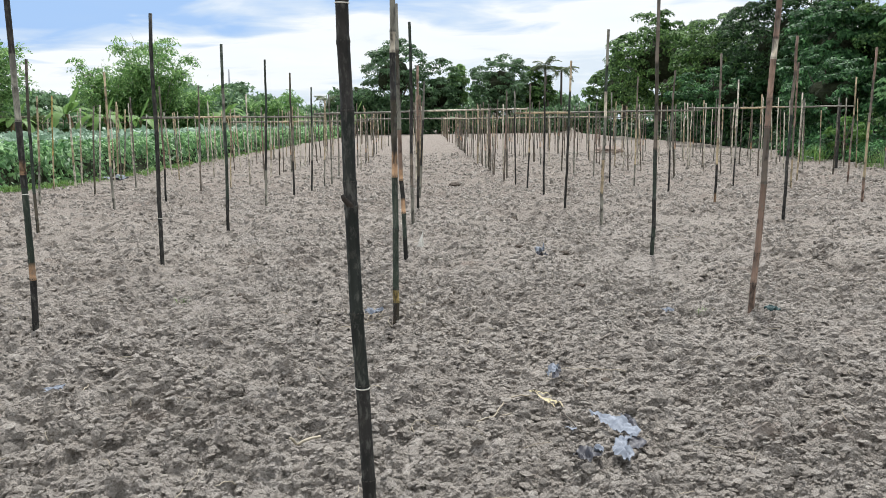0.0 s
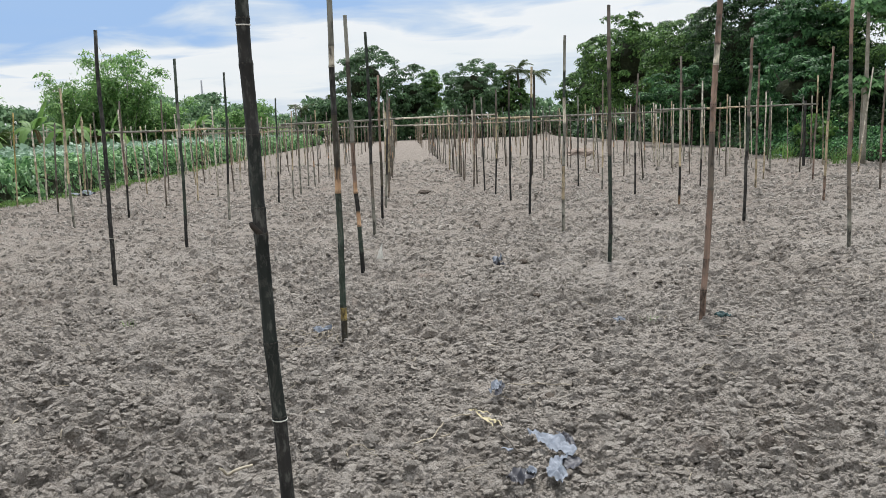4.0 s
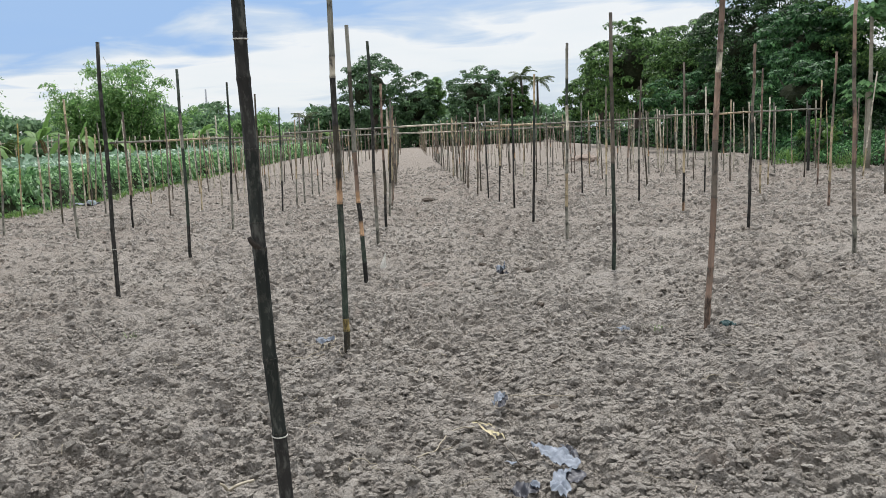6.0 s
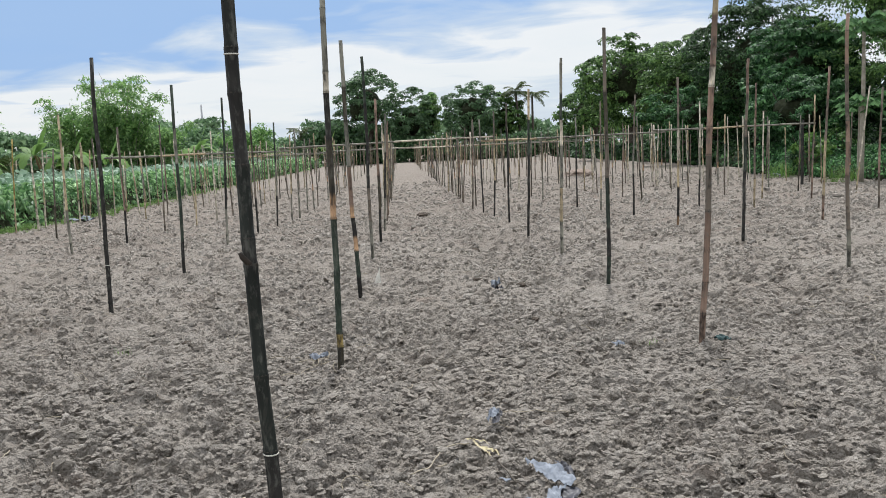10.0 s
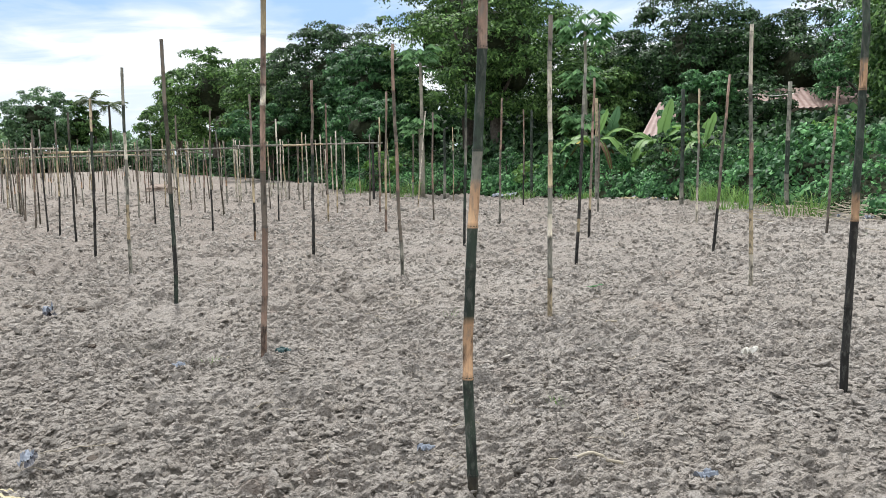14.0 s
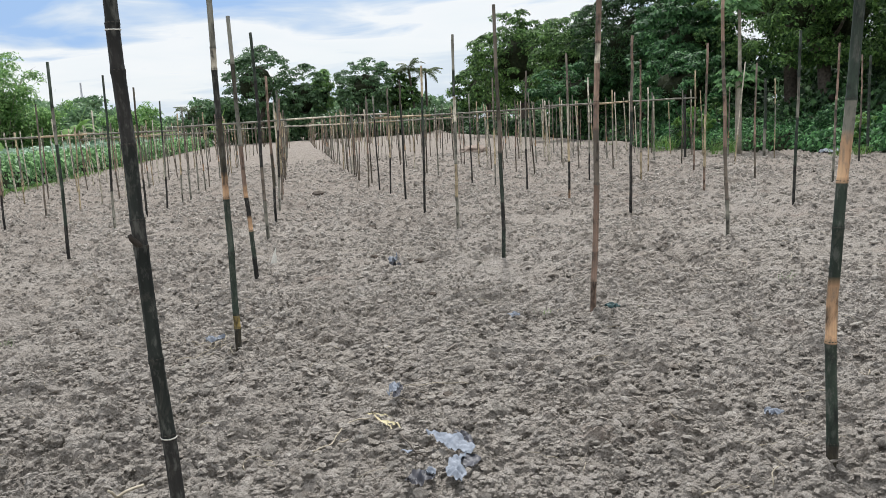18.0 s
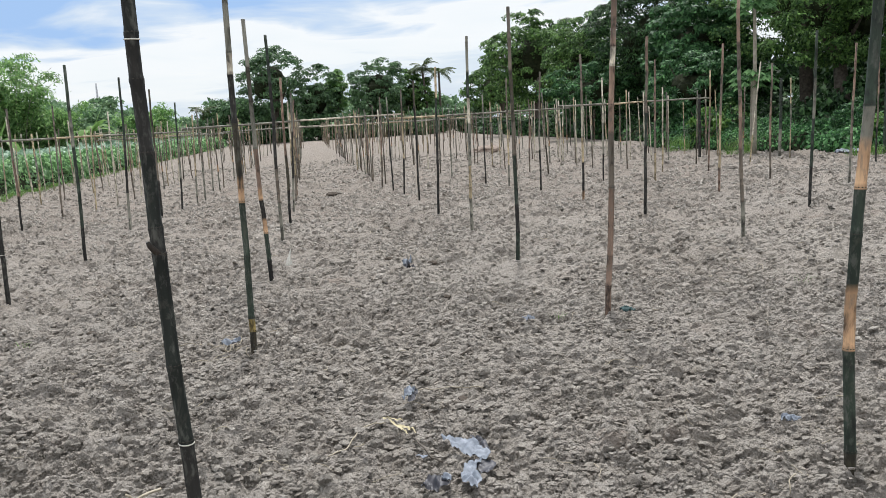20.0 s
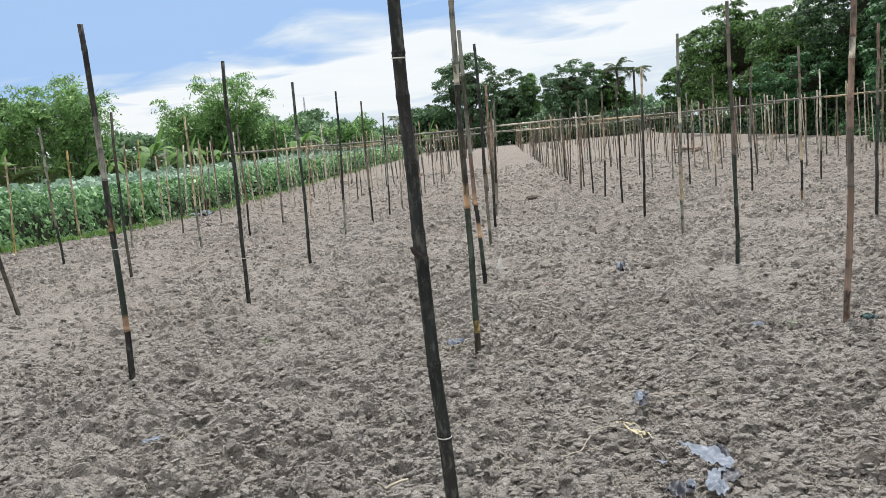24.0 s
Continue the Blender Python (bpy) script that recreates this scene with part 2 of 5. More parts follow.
TWINE = plain_material("white_twine", (0.5, 0.48, 0.42), (0.7, 0.68, 0.62), 60, 0.7, 0.25)
ROOF_RED = plain_material("rusty_red_roof", (0.19, 0.120, 0.100), (0.29, 0.205, 0.178), 3, 0.6, 0.3)
PLASTER = plain_material("stained_plaster", (0.34, 0.30, 0.26), (0.5, 0.46, 0.40), 2, 0.9, 0.2)
STEEL = plain_material("grey_steel", (0.3, 0.32, 0.34), (0.42, 0.44, 0.46), 5, 0.5, 0.5)


# ---- geometry helpers ----
def mesh_of(name, verts, faces, material, smooth=False, tones=None):
    """A mesh from arrays; faces is an array of equal faces or a list of such arrays."""
    groups = faces if isinstance(faces, list) else [faces]
    groups = [np.asarray(g, dtype=np.int32) for g in groups if len(g)]
    me = bpy.data.meshes.new(name)
    verts = np.asarray(verts, dtype=np.float32)
    me.vertices.add(len(verts))
    me.vertices.foreach_set("co", verts.ravel())
    sizes = np.concatenate([np.full(len(g), g.shape[1], dtype=np.int32) for g in groups])
    me.loops.add(int(sizes.sum()))
    me.loops.foreach_set("vertex_index", np.concatenate([g.ravel() for g in groups]))
    me.polygons.add(len(sizes))
    me.polygons.foreach_set("loop_start", np.concatenate([[0], np.cumsum(sizes)[:-1]]).astype(np.int32))
    me.update(calc_edges=True)
    me.polygons.foreach_set("use_smooth", np.full(len(sizes), smooth))
    if tones is not None:
        layer = me.color_attributes.new("bark", "FLOAT_COLOR", "POINT")
        layer.data.foreach_set("color", np.concatenate([np.asarray(tones, dtype=np.float32), np.ones((len(verts), 1), np.float32)], axis=1).ravel())
    me.materials.append(material)
    return me


def part(name, mesh, parent, label="", m=None):
    ob = new(name, mesh)
    ob.parent = parent
    if m is not None:
        ob.matrix_basis = m
    return tagged(ob, label)


def thing(name, m, label, category, group="", mesh=None, kind=""):
    ob = new(name, mesh)
    ob.matrix_basis = m
    return tagged(ob, label, category, group, kind)


def joined(pieces):
    """Several (verts, faces) of equal face size as one."""
    verts, faces, at = [], [], 0
    for v, f in pieces:
        verts.append(np.asarray(v, dtype=float))
        faces.append(np.asarray(f) + at)
        at += len(v)
    return np.concatenate(verts), np.concatenate(faces)


def tube(points, radii, sides=7, cap=True):
    """A tapered tube along points, as quads (caps are fans of thin quads)."""
    points = np.asarray(points, dtype=float)
    radii = np.broadcast_to(np.asarray(radii, dtype=float), len(points))
    way = np.gradient(points, axis=0)
    way /= np.linalg.norm(way, axis=1)[:, None] + 1e-9
    ref = np.where(np.abs(way[:, 2:3]) > 0.9, np.array([[1.0, 0, 0]]), np.array([[0, 0, 1.0]]))
    a = np.cross(way, ref)
    a /= np.linalg.norm(a, axis=1)[:, None] + 1e-9
    b = np.cross(way, a)
    ang = np.linspace(0, 2 * np.pi, sides, endpoint=False)
    ring = a[:, None, :] * np.cos(ang)[None, :, None] + b[:, None, :] * np.sin(ang)[None, :, None]
    v = (points[:, None, :] + ring * radii[:, None, None]).reshape(-1, 3)
    i = np.arange(len(points) - 1)[:, None] * sides
    j = np.arange(sides)[None, :]
    k = (j + 1) % sides
    f = np.stack([i + j, i + k, i + sides + k, i + sides + j], axis=-1).reshape(-1, 4)
    if cap:
        v = np.concatenate([v, points[:1], points[-1:]])
        n, last = len(v), (len(points) - 1) * sides
        ends = []
        for x in range(0, sides - 1, 2):
            ends.append((n - 2, (x + 2) % sides, x + 1, x))
            ends.append((n - 1, last + x, last + x + 1, last + (x + 2) % sides))
        f = np.concatenate([f, np.array(ends)])
    return v, f


def leaves(rng, at, normal, size, width=0.42, droop=0.4, fold=0.12, slim=False):
    """Folded pointed leaves, two triangles each, or one where slim."""
    n = len(at)
    normal = normal / (np.linalg.norm(normal, axis=1)[:, None] + 1e-9)
    t = np.cross(normal, rng.normal(size=(n, 3)))
    t[:, 2] -= droop * np.linalg.norm(t, axis=1)
    t /= np.linalg.norm(t, axis=1)[:, None] + 1e-9
    b = np.cross(normal, t)
    b /= np.linalg.norm(b, axis=1)[:, None] + 1e-9
    size = (size * rng.uniform(0.6, 1.35, n))[:, None]
    mid = at + t * size * 0.45 - normal * size * fold
    if slim:
        v = np.stack([at - b * size * width * 0.7, at + t * size, mid + b * size * width], axis=1).reshape(-1, 3)
        return v, np.arange(3 * n).reshape(-1, 3)
    v = np.stack([at, mid + b * size * width, at + t * size, mid - b * size * width], axis=1).reshape(-1, 3)
    k = np.arange(n)[:, None] * 4
    f = np.concatenate([k + np.array([[0, 1, 2]]), k + np.array([[0, 2, 3]])], axis=1).reshape(-1, 3)
    return v, f


def hashed(ix, iy, seed):
    h = np.sin(ix * 127.1 + iy * 311.7 + seed * 74.7) * 43758.5453
    return h - np.floor(h)


def value_noise(x, y, seed=0):
    ix, iy = np.floor(x), np.floor(y)
    fx, fy = x - ix, y - iy
    fx, fy = fx * fx * (3 - 2 * fx), fy * fy * (3 - 2 * fy)
    a, b = hashed(ix, iy, seed), hashed(ix + 1, iy, seed)
    c, d = hashed(ix, iy + 1, seed), hashed(ix + 1, iy + 1, seed)
    return (a * (1 - fx) + b * fx) * (1 - fy) + (c * (1 - fx) + d * fx) * fy - 0.5


def lump_field(x, y, cell, seed):
    """Rounded lumps of mixed size, 0 to 1, one or none in each cell."""
    gx, gy = x / cell, y / cell
    ix, iy = np.floor(gx), np.floor(gy)
    best = np.zeros_like(gx)
    for ox in (-1, 0, 1):
        for oy in (-1, 0, 1):
            cx, cy = ix + ox, iy + oy
            px, py = cx + hashed(cx, cy, seed), cy + hashed(cx, cy, seed + 1)
            r = 0.25 + 0.6 * hashed(cx, cy, seed + 2) ** 1.5
            tall = hashed(cx, cy, seed + 3)
            sx = 0.7 + 0.6 * hashed(cx, cy, seed + 4)
            d2 = (((gx - px) * sx) ** 2 + ((gy - py) / sx) ** 2) / (r * r)
            slope = (gx - px) * (hashed(cx, cy, seed + 5) - 0.5) + (gy - py) * (hashed(cx, cy, seed + 6) - 0.62)
            best = np.maximum(best, np.maximum(1 - d2, 0) ** 0.42 * (r * (0.35 + 0.5 * tall) + 0.45 * slope))
    return best


def lie(y):
    """The lie of the land: level near by, a gentle fall of four tenths, then level again."""
    y = np.asarray(y, dtype=float)
    return sum(np.interp(y + o, (0, 12, 15, 17.6, 20.3, 26, 32, 100), (0, 0, -0.08, -0.17, -0.28, -0.41, -0.43, -0.38)) for o in (-1.5, -0.5, 0.5, 1.5)) / 4


def land(x, y, step=0.0):
    """Height of the tilled ground; step is the mesh's own spacing, which hides what is finer."""
    x, y = np.broadcast_arrays(np.asarray(x, dtype=float), np.asarray(y, dtype=float))
    z = lie(y) + 0.04 * value_noise(x * 0.7, y * 0.7, 3) + 0.045 * value_noise(x * 2.1, y * 2.1, 5)

    # a broken furrow on the west side
    off = np.abs(x - np.interp(y, (10.6, 12.0, 13.2, 14.4), (-6.95, -6.75, -6.6, -5.9)) + 0.12 * value_noise(y * 3, y * 0, 14))
    z = z + np.where((y > 10.6) & (y < 14.4), 0.05 * np.exp(-((off - 0.2) / 0.1) ** 2) - 0.09 * np.exp(-(off / 0.09) ** 2), 0)

    def keep(cell):
        return np.clip(cell / (1.5 * np.maximum(step, 1e-6)) - 0.3, 0, 1)

    wx, wy = x + 0.09 * value_noise(x * 6, y * 6, 8), y + 0.09 * value_noise(x * 6, y * 6, 9)
    rough = (0.35 + 1.3 * (value_noise(x * 0.9, y * 0.9, 21) + 0.5)) * (1 - 0.35 * np.exp(-((x - 0.8 + 0.3 * value_noise(y * 0.4, y * 0, 4)) / 0.4) ** 2))
    z = z + 0.030 * value_noise(wx * 4.3, wy * 4.3, 22) * keep(0.24) * rough + 0.030 * value_noise(wx * 9, wy * 9, 23) * keep(0.11) * rough
    z = z + np.interp(y, (4, 8, 14, 30), (0.024, 0.032, 0.07, 0.15)) * (lump_field(wx, wy, 0.23, 11) - 0.33) * keep(0.23) * rough
    z = z + np.interp(y, (4, 8, 14, 30), (0.048, 0.066, 0.095, 0.14)) * (lump_field(wx, wy, 0.11, 31) - 0.33) * keep(0.11) * rough
    z = z + 0.030 * value_noise(x * 19, y * 19, 24) * keep(0.06) * (0.4 + 0.6 * rough)
    z = z + 0.048 * (lump_field(wx, wy, 0.052, 51) - 0.33) * keep(0.052) * (0.45 + 0.55 * rough)
    z = z + 0.024 * (lump_field(x, y, 0.029, 61) - 0.33) * keep(0.029)
    z = z + np.interp(y, (14, 24), (0, 0.12)) * (lump_field(wx, wy, 0.5, 91) - 0.33) * keep(0.5)
    return z + 0.012 * value_noise(x * 41, y * 41, 71) * keep(0.03)


# ---- ground: one sheet to the horizon, a fan of quads that grow with distance ----
turns = np.radians(np.concatenate([np.arange(-180, -40, 2.0), np.arange(-40, -34, 0.4), np.arange(-34, 60, 0.3), np.arange(60, 66, 0.4), np.arange(66, 180, 2.0)]))
reach = list(np.linspace(0.3, 2.1, 24))
while reach[-1] < 1100:
    reach.append(reach[-1] * (1.0050 if reach[-1] < 7 else 1.0060 if reach[-1] < 20 else 1.008 if reach[-1] < 34 else 1.016 if reach[-1] < 60 else 1.07))
reach = np.array(reach)
TURN_G, REACH_G = np.meshgrid(turns, reach)
GX, GY = 0.1 + REACH_G * np.sin(TURN_G), -0.3 + REACH_G * np.cos(TURN_G)
GZ = land(GX, GY, np.maximum(np.maximum(REACH_G * 0.0048, 0.4 * np.gradient(reach)[:, None] * (REACH_G < 2.4)), 0.5 * REACH_G * np.gradient(turns)[None, :]))
# the lumps lean a little south, as the plough threw them over
GY = GY - 0.5 * np.clip(GZ - land(GX, GY, 3.0), -0.04, 0.08) * np.minimum(1, 30 / REACH_G) * (REACH_G > 1.5)
cols, rows_n = len(turns), len(reach)
q = np.arange(rows_n - 1)[:, None] * cols + np.arange(cols)[None, :]
e = np.arange(rows_n - 1)[:, None] * cols + (np.arange(cols)[None, :] + 1) % cols
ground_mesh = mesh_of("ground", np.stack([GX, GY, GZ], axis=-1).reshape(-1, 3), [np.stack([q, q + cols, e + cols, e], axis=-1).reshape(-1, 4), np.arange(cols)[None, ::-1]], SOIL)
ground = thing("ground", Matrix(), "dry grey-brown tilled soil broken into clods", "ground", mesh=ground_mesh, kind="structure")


# clods lying loose on the tilth: domes of two rings, or of one ring and a three-cornered top
def dome(rings):
    """Rings of (corners, radius, height), from the ground up, and a cap; the foot is left open."""
    verts, faces, at = [], [], 0
    for i, (n, r, z) in enumerate(rings):
        a = np.linspace(0, 2 * np.pi, n, endpoint=False) + 0.6 * i
        verts += [(r * math.cos(b), r * math.sin(b), z) for b in a]
        if i:
            m = rings[i - 1][0]
            low, high = at - m, at
            p = k = 0
            while p < m or k < n:
                if k == n or (p < m and (p + 0.5) / m <= (k + 0.5) / n):
                    faces.append((low + p % m, low + (p + 1) % m, high + k % n))
                    p += 1
                else:
                    faces.append((low + p % m, high + (k + 1) % n, high + k % n))
                    k += 1
        at += n
    n = rings[-1][0]
    faces += [(at - n, at - n + i, at - n + i + 1) for i in range(1, n - 1)]
    return np.array(verts, dtype=float), np.array(faces)


LUMP = dome(((6, 0.92, -0.4), (6, 1.0, 0.2), (3, 0.55, 0.6)))
STONE = dome(((5, 0.92, -0.4), (3, 0.84, 0.56)))
CRUMB = dome(((4, 0.95, -0.3), (3, 0.75, 0.56)))


def clods(name, label, per_metre, near, far, small, large, power, seed, form, flat_z=0.7, patchy=0.8, around=False):
    """Loose clods between two distances, per_metre to the square metre, thrown together in drifts."""
    rng = np.random.default_rng(seed)
    a0, a1 = (60, 324) if around else (-37, 61)
    count = int(per_metre * radians(a1 - a0) * (far * far - near * near) / 2)
    d = np.sqrt(near * near + (far * far - near * near) * rng.random(count))
    a = np.radians(rng.uniform(a0, a1, count))
    x, y = 0.1 + d * np.sin(a), -0.3 + d * np.cos(a)
    drift = 1.5 * value_noise(x * 1.6, y * 1.6, seed) + 1.3 * value_noise(x * 4.6, y * 4.6, seed + 1) + 0.9 * value_noise(x * 11, y * 11, seed + 2)
    keep = rng.random(count) < np.clip(1 - patchy * (0.5 - 1.3 * drift), 0.05, 1)
    x, y = x[keep], y[keep]
    n = len(x)
    r = small * (large / small) ** (rng.random(n) ** power)
    verts, faces = form
    shape = verts[None] * rng.uniform(0.72, 1.28, (n, len(verts), 1)) * rng.uniform(0.75, 1.35, (n, 1, 3)) * np.array([1, 1, flat_z])
    turn, tip = rng.uniform(0, 2 * np.pi, n), rng.normal(0, 0.2, (2, n, 1))
    shape[..., 2] += tip[0] * shape[..., 0] + tip[1] * shape[..., 1]
    c, s = np.cos(turn)[:, None], np.sin(turn)[:, None]
    v = np.stack([shape[..., 0] * c - shape[..., 1] * s, shape[..., 0] * s + shape[..., 1] * c, shape[..., 2]], axis=-1) * r[:, None, None]
    v += np.stack([x, y, land(x, y, 0.0048 * np.hypot(x, y)) + r * rng.uniform(0.0, 0.6, n)], axis=1)[:, None]
    f = faces[None] + len(verts) * np.arange(n)[:, None, None]
    return thing(name, Matrix(), label, "soil clods", mesh=mesh_of(name, v.reshape(-1, 3), f.reshape(-1, 3), CLOD), kind="stuff")


LOOSE = "loose crumbly dry soil clods lying on the field"
FINE = "small dry soil crumbs scattered over the tilth"
clods("soil_clods", LOOSE, 1150, 1.7, 5.5, 0.008, 0.021, 1.9, 4, LUMP, 0.66, 0.6)
clods("soil_clods", LOOSE, 20, 4.6, 9.0, 0.020, 0.036, 2.0, 21, LUMP, 0.65)
clods("soil_crumbs", FINE, 3000, 1.7, 4.2, 0.0045, 0.010, 1.2, 8, STONE, 0.75, 0.45)
clods("soil_crumbs", FINE, 1000, 4.2, 7.0, 0.007, 0.014, 1.2, 9, STONE, 0.75, 0.45)
clods("soil_clods", LOOSE, 400, 5.5, 10.5, 0.012, 0.027, 1.5, 5, STONE, 0.8, 0.7)
clods("soil_clods", LOOSE, 130, 10.5, 20.0, 0.018, 0.040, 1.4, 7, CRUMB, 0.9, 0.7)
clods("soil_clods", LOOSE, 26, 20.0, 44.0, 0.028, 0.064, 1.4, 10, CRUMB, 0.9, 0.7)
clods("soil_clods", LOOSE, 120, 0.8, 8.0, 0.010, 0.036, 2.0, 14, CRUMB, 0.7, 0.8, True)


# the largest clods near by, each one by itself
def clod_mesh(seed):
    bm = bmesh.new()
    bmesh.ops.create_icosphere(bm, subdivisions=2, radius=1.0)
    for vert in bm.verts:
        k = 0.55 * noise.noise(vert.co * 1.3 + Vector((seed * 7.3, 0, 0))) + 0.3 * noise.noise(vert.co * 3.1 + Vector((0, seed * 3.7, 0)))
        vert.co *= 1 + k
        vert.co.z *= 0.62
    me = bpy.data.meshes.new("clod")
    bm.to_mesh(me)
    bm.free()
    me.materials.append(CLOD)
    return me


CLOD_MESHES = [clod_mesh(i) for i in range(9)]
rnd = random.Random(31)
for i in range(290):
    dist, turn = math.sqrt(rnd.uniform(1.75 ** 2, 4.8 ** 2)), radians(rnd.uniform(-36, 60))
    px, py = 0.1 + dist * math.sin(turn), -0.3 + dist * math.cos(turn)
    size = 0.019 + 0.019 * rnd.random() ** 2.2
    part("clod", CLOD_MESHES[rnd.randrange(9)], ground, m=pose(px, py, float(land(px, py, 0.012)) + 0.25 * size, rnd.gauss(0, 14), rnd.gauss(0, 14), rnd.uniform(0, 360)) @ Matrix.Diagonal((size * rnd.uniform(0.8, 1.3), size, size, 1)))


# ---- bamboo stakes ----
TONES = {"k": (0.013, 0.0155, 0.013), "d": (0.021, 0.020, 0.018), "g": (0.026, 0.037, 0.027), "y": (0.165, 0.160, 0.130), "b": (0.135, 0.112, 0.088), "r": (0.205, 0.140, 0.105),
         "t": (0.34, 0.275, 0.175), "o": (0.36, 0.225, 0.13), "p": (0.43, 0.39, 0.31), "n": (0.055, 0.048, 0.034), "w": (0.34, 0.25, 0.085)}


def culm_mesh(height, r0, r1, bands, seed, knots=True, sides=9, buried=0.12, bow=()):
    """A bamboo culm: internodes between swollen nodes, gently crooked, cut square and hollow on top.
    bands: pairs of tone and the height from which it holds, as in "d0 g0.4". Returns the mesh and the nodes' heights and radii."""
    rng = np.random.default_rng(seed)
    words = bands.split()
    marks = [(float(w[1:]), TONES[w[0]]) for w in words]
    faded = [float(b[1:]) for a, b in zip(words, words[1:]) if a[0] == "o"]
    gap = rng.uniform(0.27, 0.36)
    nodes = [m for m, _ in marks[1:] if m not in faded]
    z = rng.uniform(0.05, 0.25)
    while z < height - 0.06:
        if all(abs(z - m) > 0.13 for m in nodes + faded):
            nodes.append(z)
        z += gap * rng.uniform(0.85, 1.2)
    nodes = sorted(m for m in nodes if m < height - 0.03)
    cx, cy = np.cumsum(rng.normal(0, 0.0045, 16)), np.cumsum(rng.normal(0, 0.0045, 16))
    if bow:
        cx = 0.4 * cx + np.interp(np.linspace(0, height, 16), [z for z, _ in bow], [o for _, o in bow])
    zs, swell = [-buried], [1.0]
    for m in nodes:
        for o, s in ((-0.02, 1.0), (-0.006, 1.06 if knots else 1.05), (0.0, 1.10 if knots else 1.1), (0.007, 1.04), (0.02, 0.985)):
            zs.append(m + o)
            swell.append(s)
    for m in faded:
        zs += [m - 0.05, m - 0.015, m + 0.02, m + 0.05]
        swell += [1.0] * 4
    zs.append(height)
    swell.append(1.0)
    zs, swell = np.array(zs), np.array(swell)
    order = np.argsort(zs)
    zs, swell = zs[order], swell[order]
    rad = (r0 + (r1 - r0) * np.clip(zs / height, 0, 1)) * swell
    base = np.linspace(0, height, 16)
    px, py = np.interp(zs, base, cx - cx[0]), np.interp(zs, base, cy - cy[0])
    ang = np.linspace(0, 2 * np.pi, sides, endpoint=False)
    ring = np.stack([np.cos(ang), np.sin(ang)], axis=1)
    v = np.concatenate([np.stack([px[:, None] + rad[:, None] * ring[None, :, 0], py[:, None] + rad[:, None] * ring[None, :, 1], np.repeat(zs[:, None], sides, 1)], axis=-1).reshape(-1, 3)])
    tone = np.empty((len(zs), 3))
    for i, h in enumerate(zs):
        tone[i] = [c for m, c in marks if h >= m - 0.004 or m == marks[0][0]][-1]
    jitter = np.interp(zs, np.array([-1.0] + nodes + [9.0]), rng.uniform(0.75, 1.3, len(nodes) + 2))
    tone *= jitter[:, None]
    tone[np.isclose(swell, 0.985)] *= 1.5
    tones = np.repeat(tone, sides, axis=0)
    # hollow top
    rim = v[-sides:].copy()
    centre = np.array([px[-1], py[-1], height])
    inner = centre + (rim - centre) * 0.68
    deep = inner - np.array([0, 0, 0.05])
    v = np.concatenate([v, inner, deep])
    tones = np.concatenate([tones, np.tile((0.20, 0.15, 0.09), (sides, 1)), np.tile((0.02, 0.016, 0.012), (sides, 1))])
    k = len(zs) + 2
    i = np.arange(k - 1)[:, None] * sides
    j = np.arange(sides)[None, :]
    n = (j + 1) % sides
    f = np.stack([i + j, i + n, i + sides + n, i + sides + j], axis=-1).reshape(-1, 4)
    floor_face = np.array([[(k - 1) * sides + x for x in range(sides)]])
    me = mesh_of("culm", v, [f, floor_face], BAMBOO, True, tones)
    at = [(m, float(np.interp(m, base, cx - cx[0])), float(np.interp(m, base, cy - cy[0])), float(r0 + (r1 - r0) * m / height)) for m in nodes]
    return me, at, lambda h: (float(np.interp(h, base, cx - cx[0])), float(np.interp(h, base, cy - cy[0])))


def ring_mesh(name, radius, thick, material, tall=1.0, sides=10):
    ang = np.linspace(0, 2 * np.pi, sides + 1)
    pts = np.stack([np.cos(ang) * radius, np.sin(ang) * radius, np.zeros(sides + 1)], axis=1)
    v, f = tube(pts, thick, 4, False)
    v[:, 2] *= tall
    tones = np.tile((0.040, 0.034, 0.026), (len(v), 1)) if material is BAMBOO else None
    return mesh_of(name, v, f, material, True, tones)


NODE_RING = ring_mesh("node", 1.0, 0.10, BAMBOO, 1.4)
TIE_RING = ring_mesh("twine_tie", 1.0, 0.08, TWINE, 1.3)
STAKES = "bamboo stakes set out in a square grid"


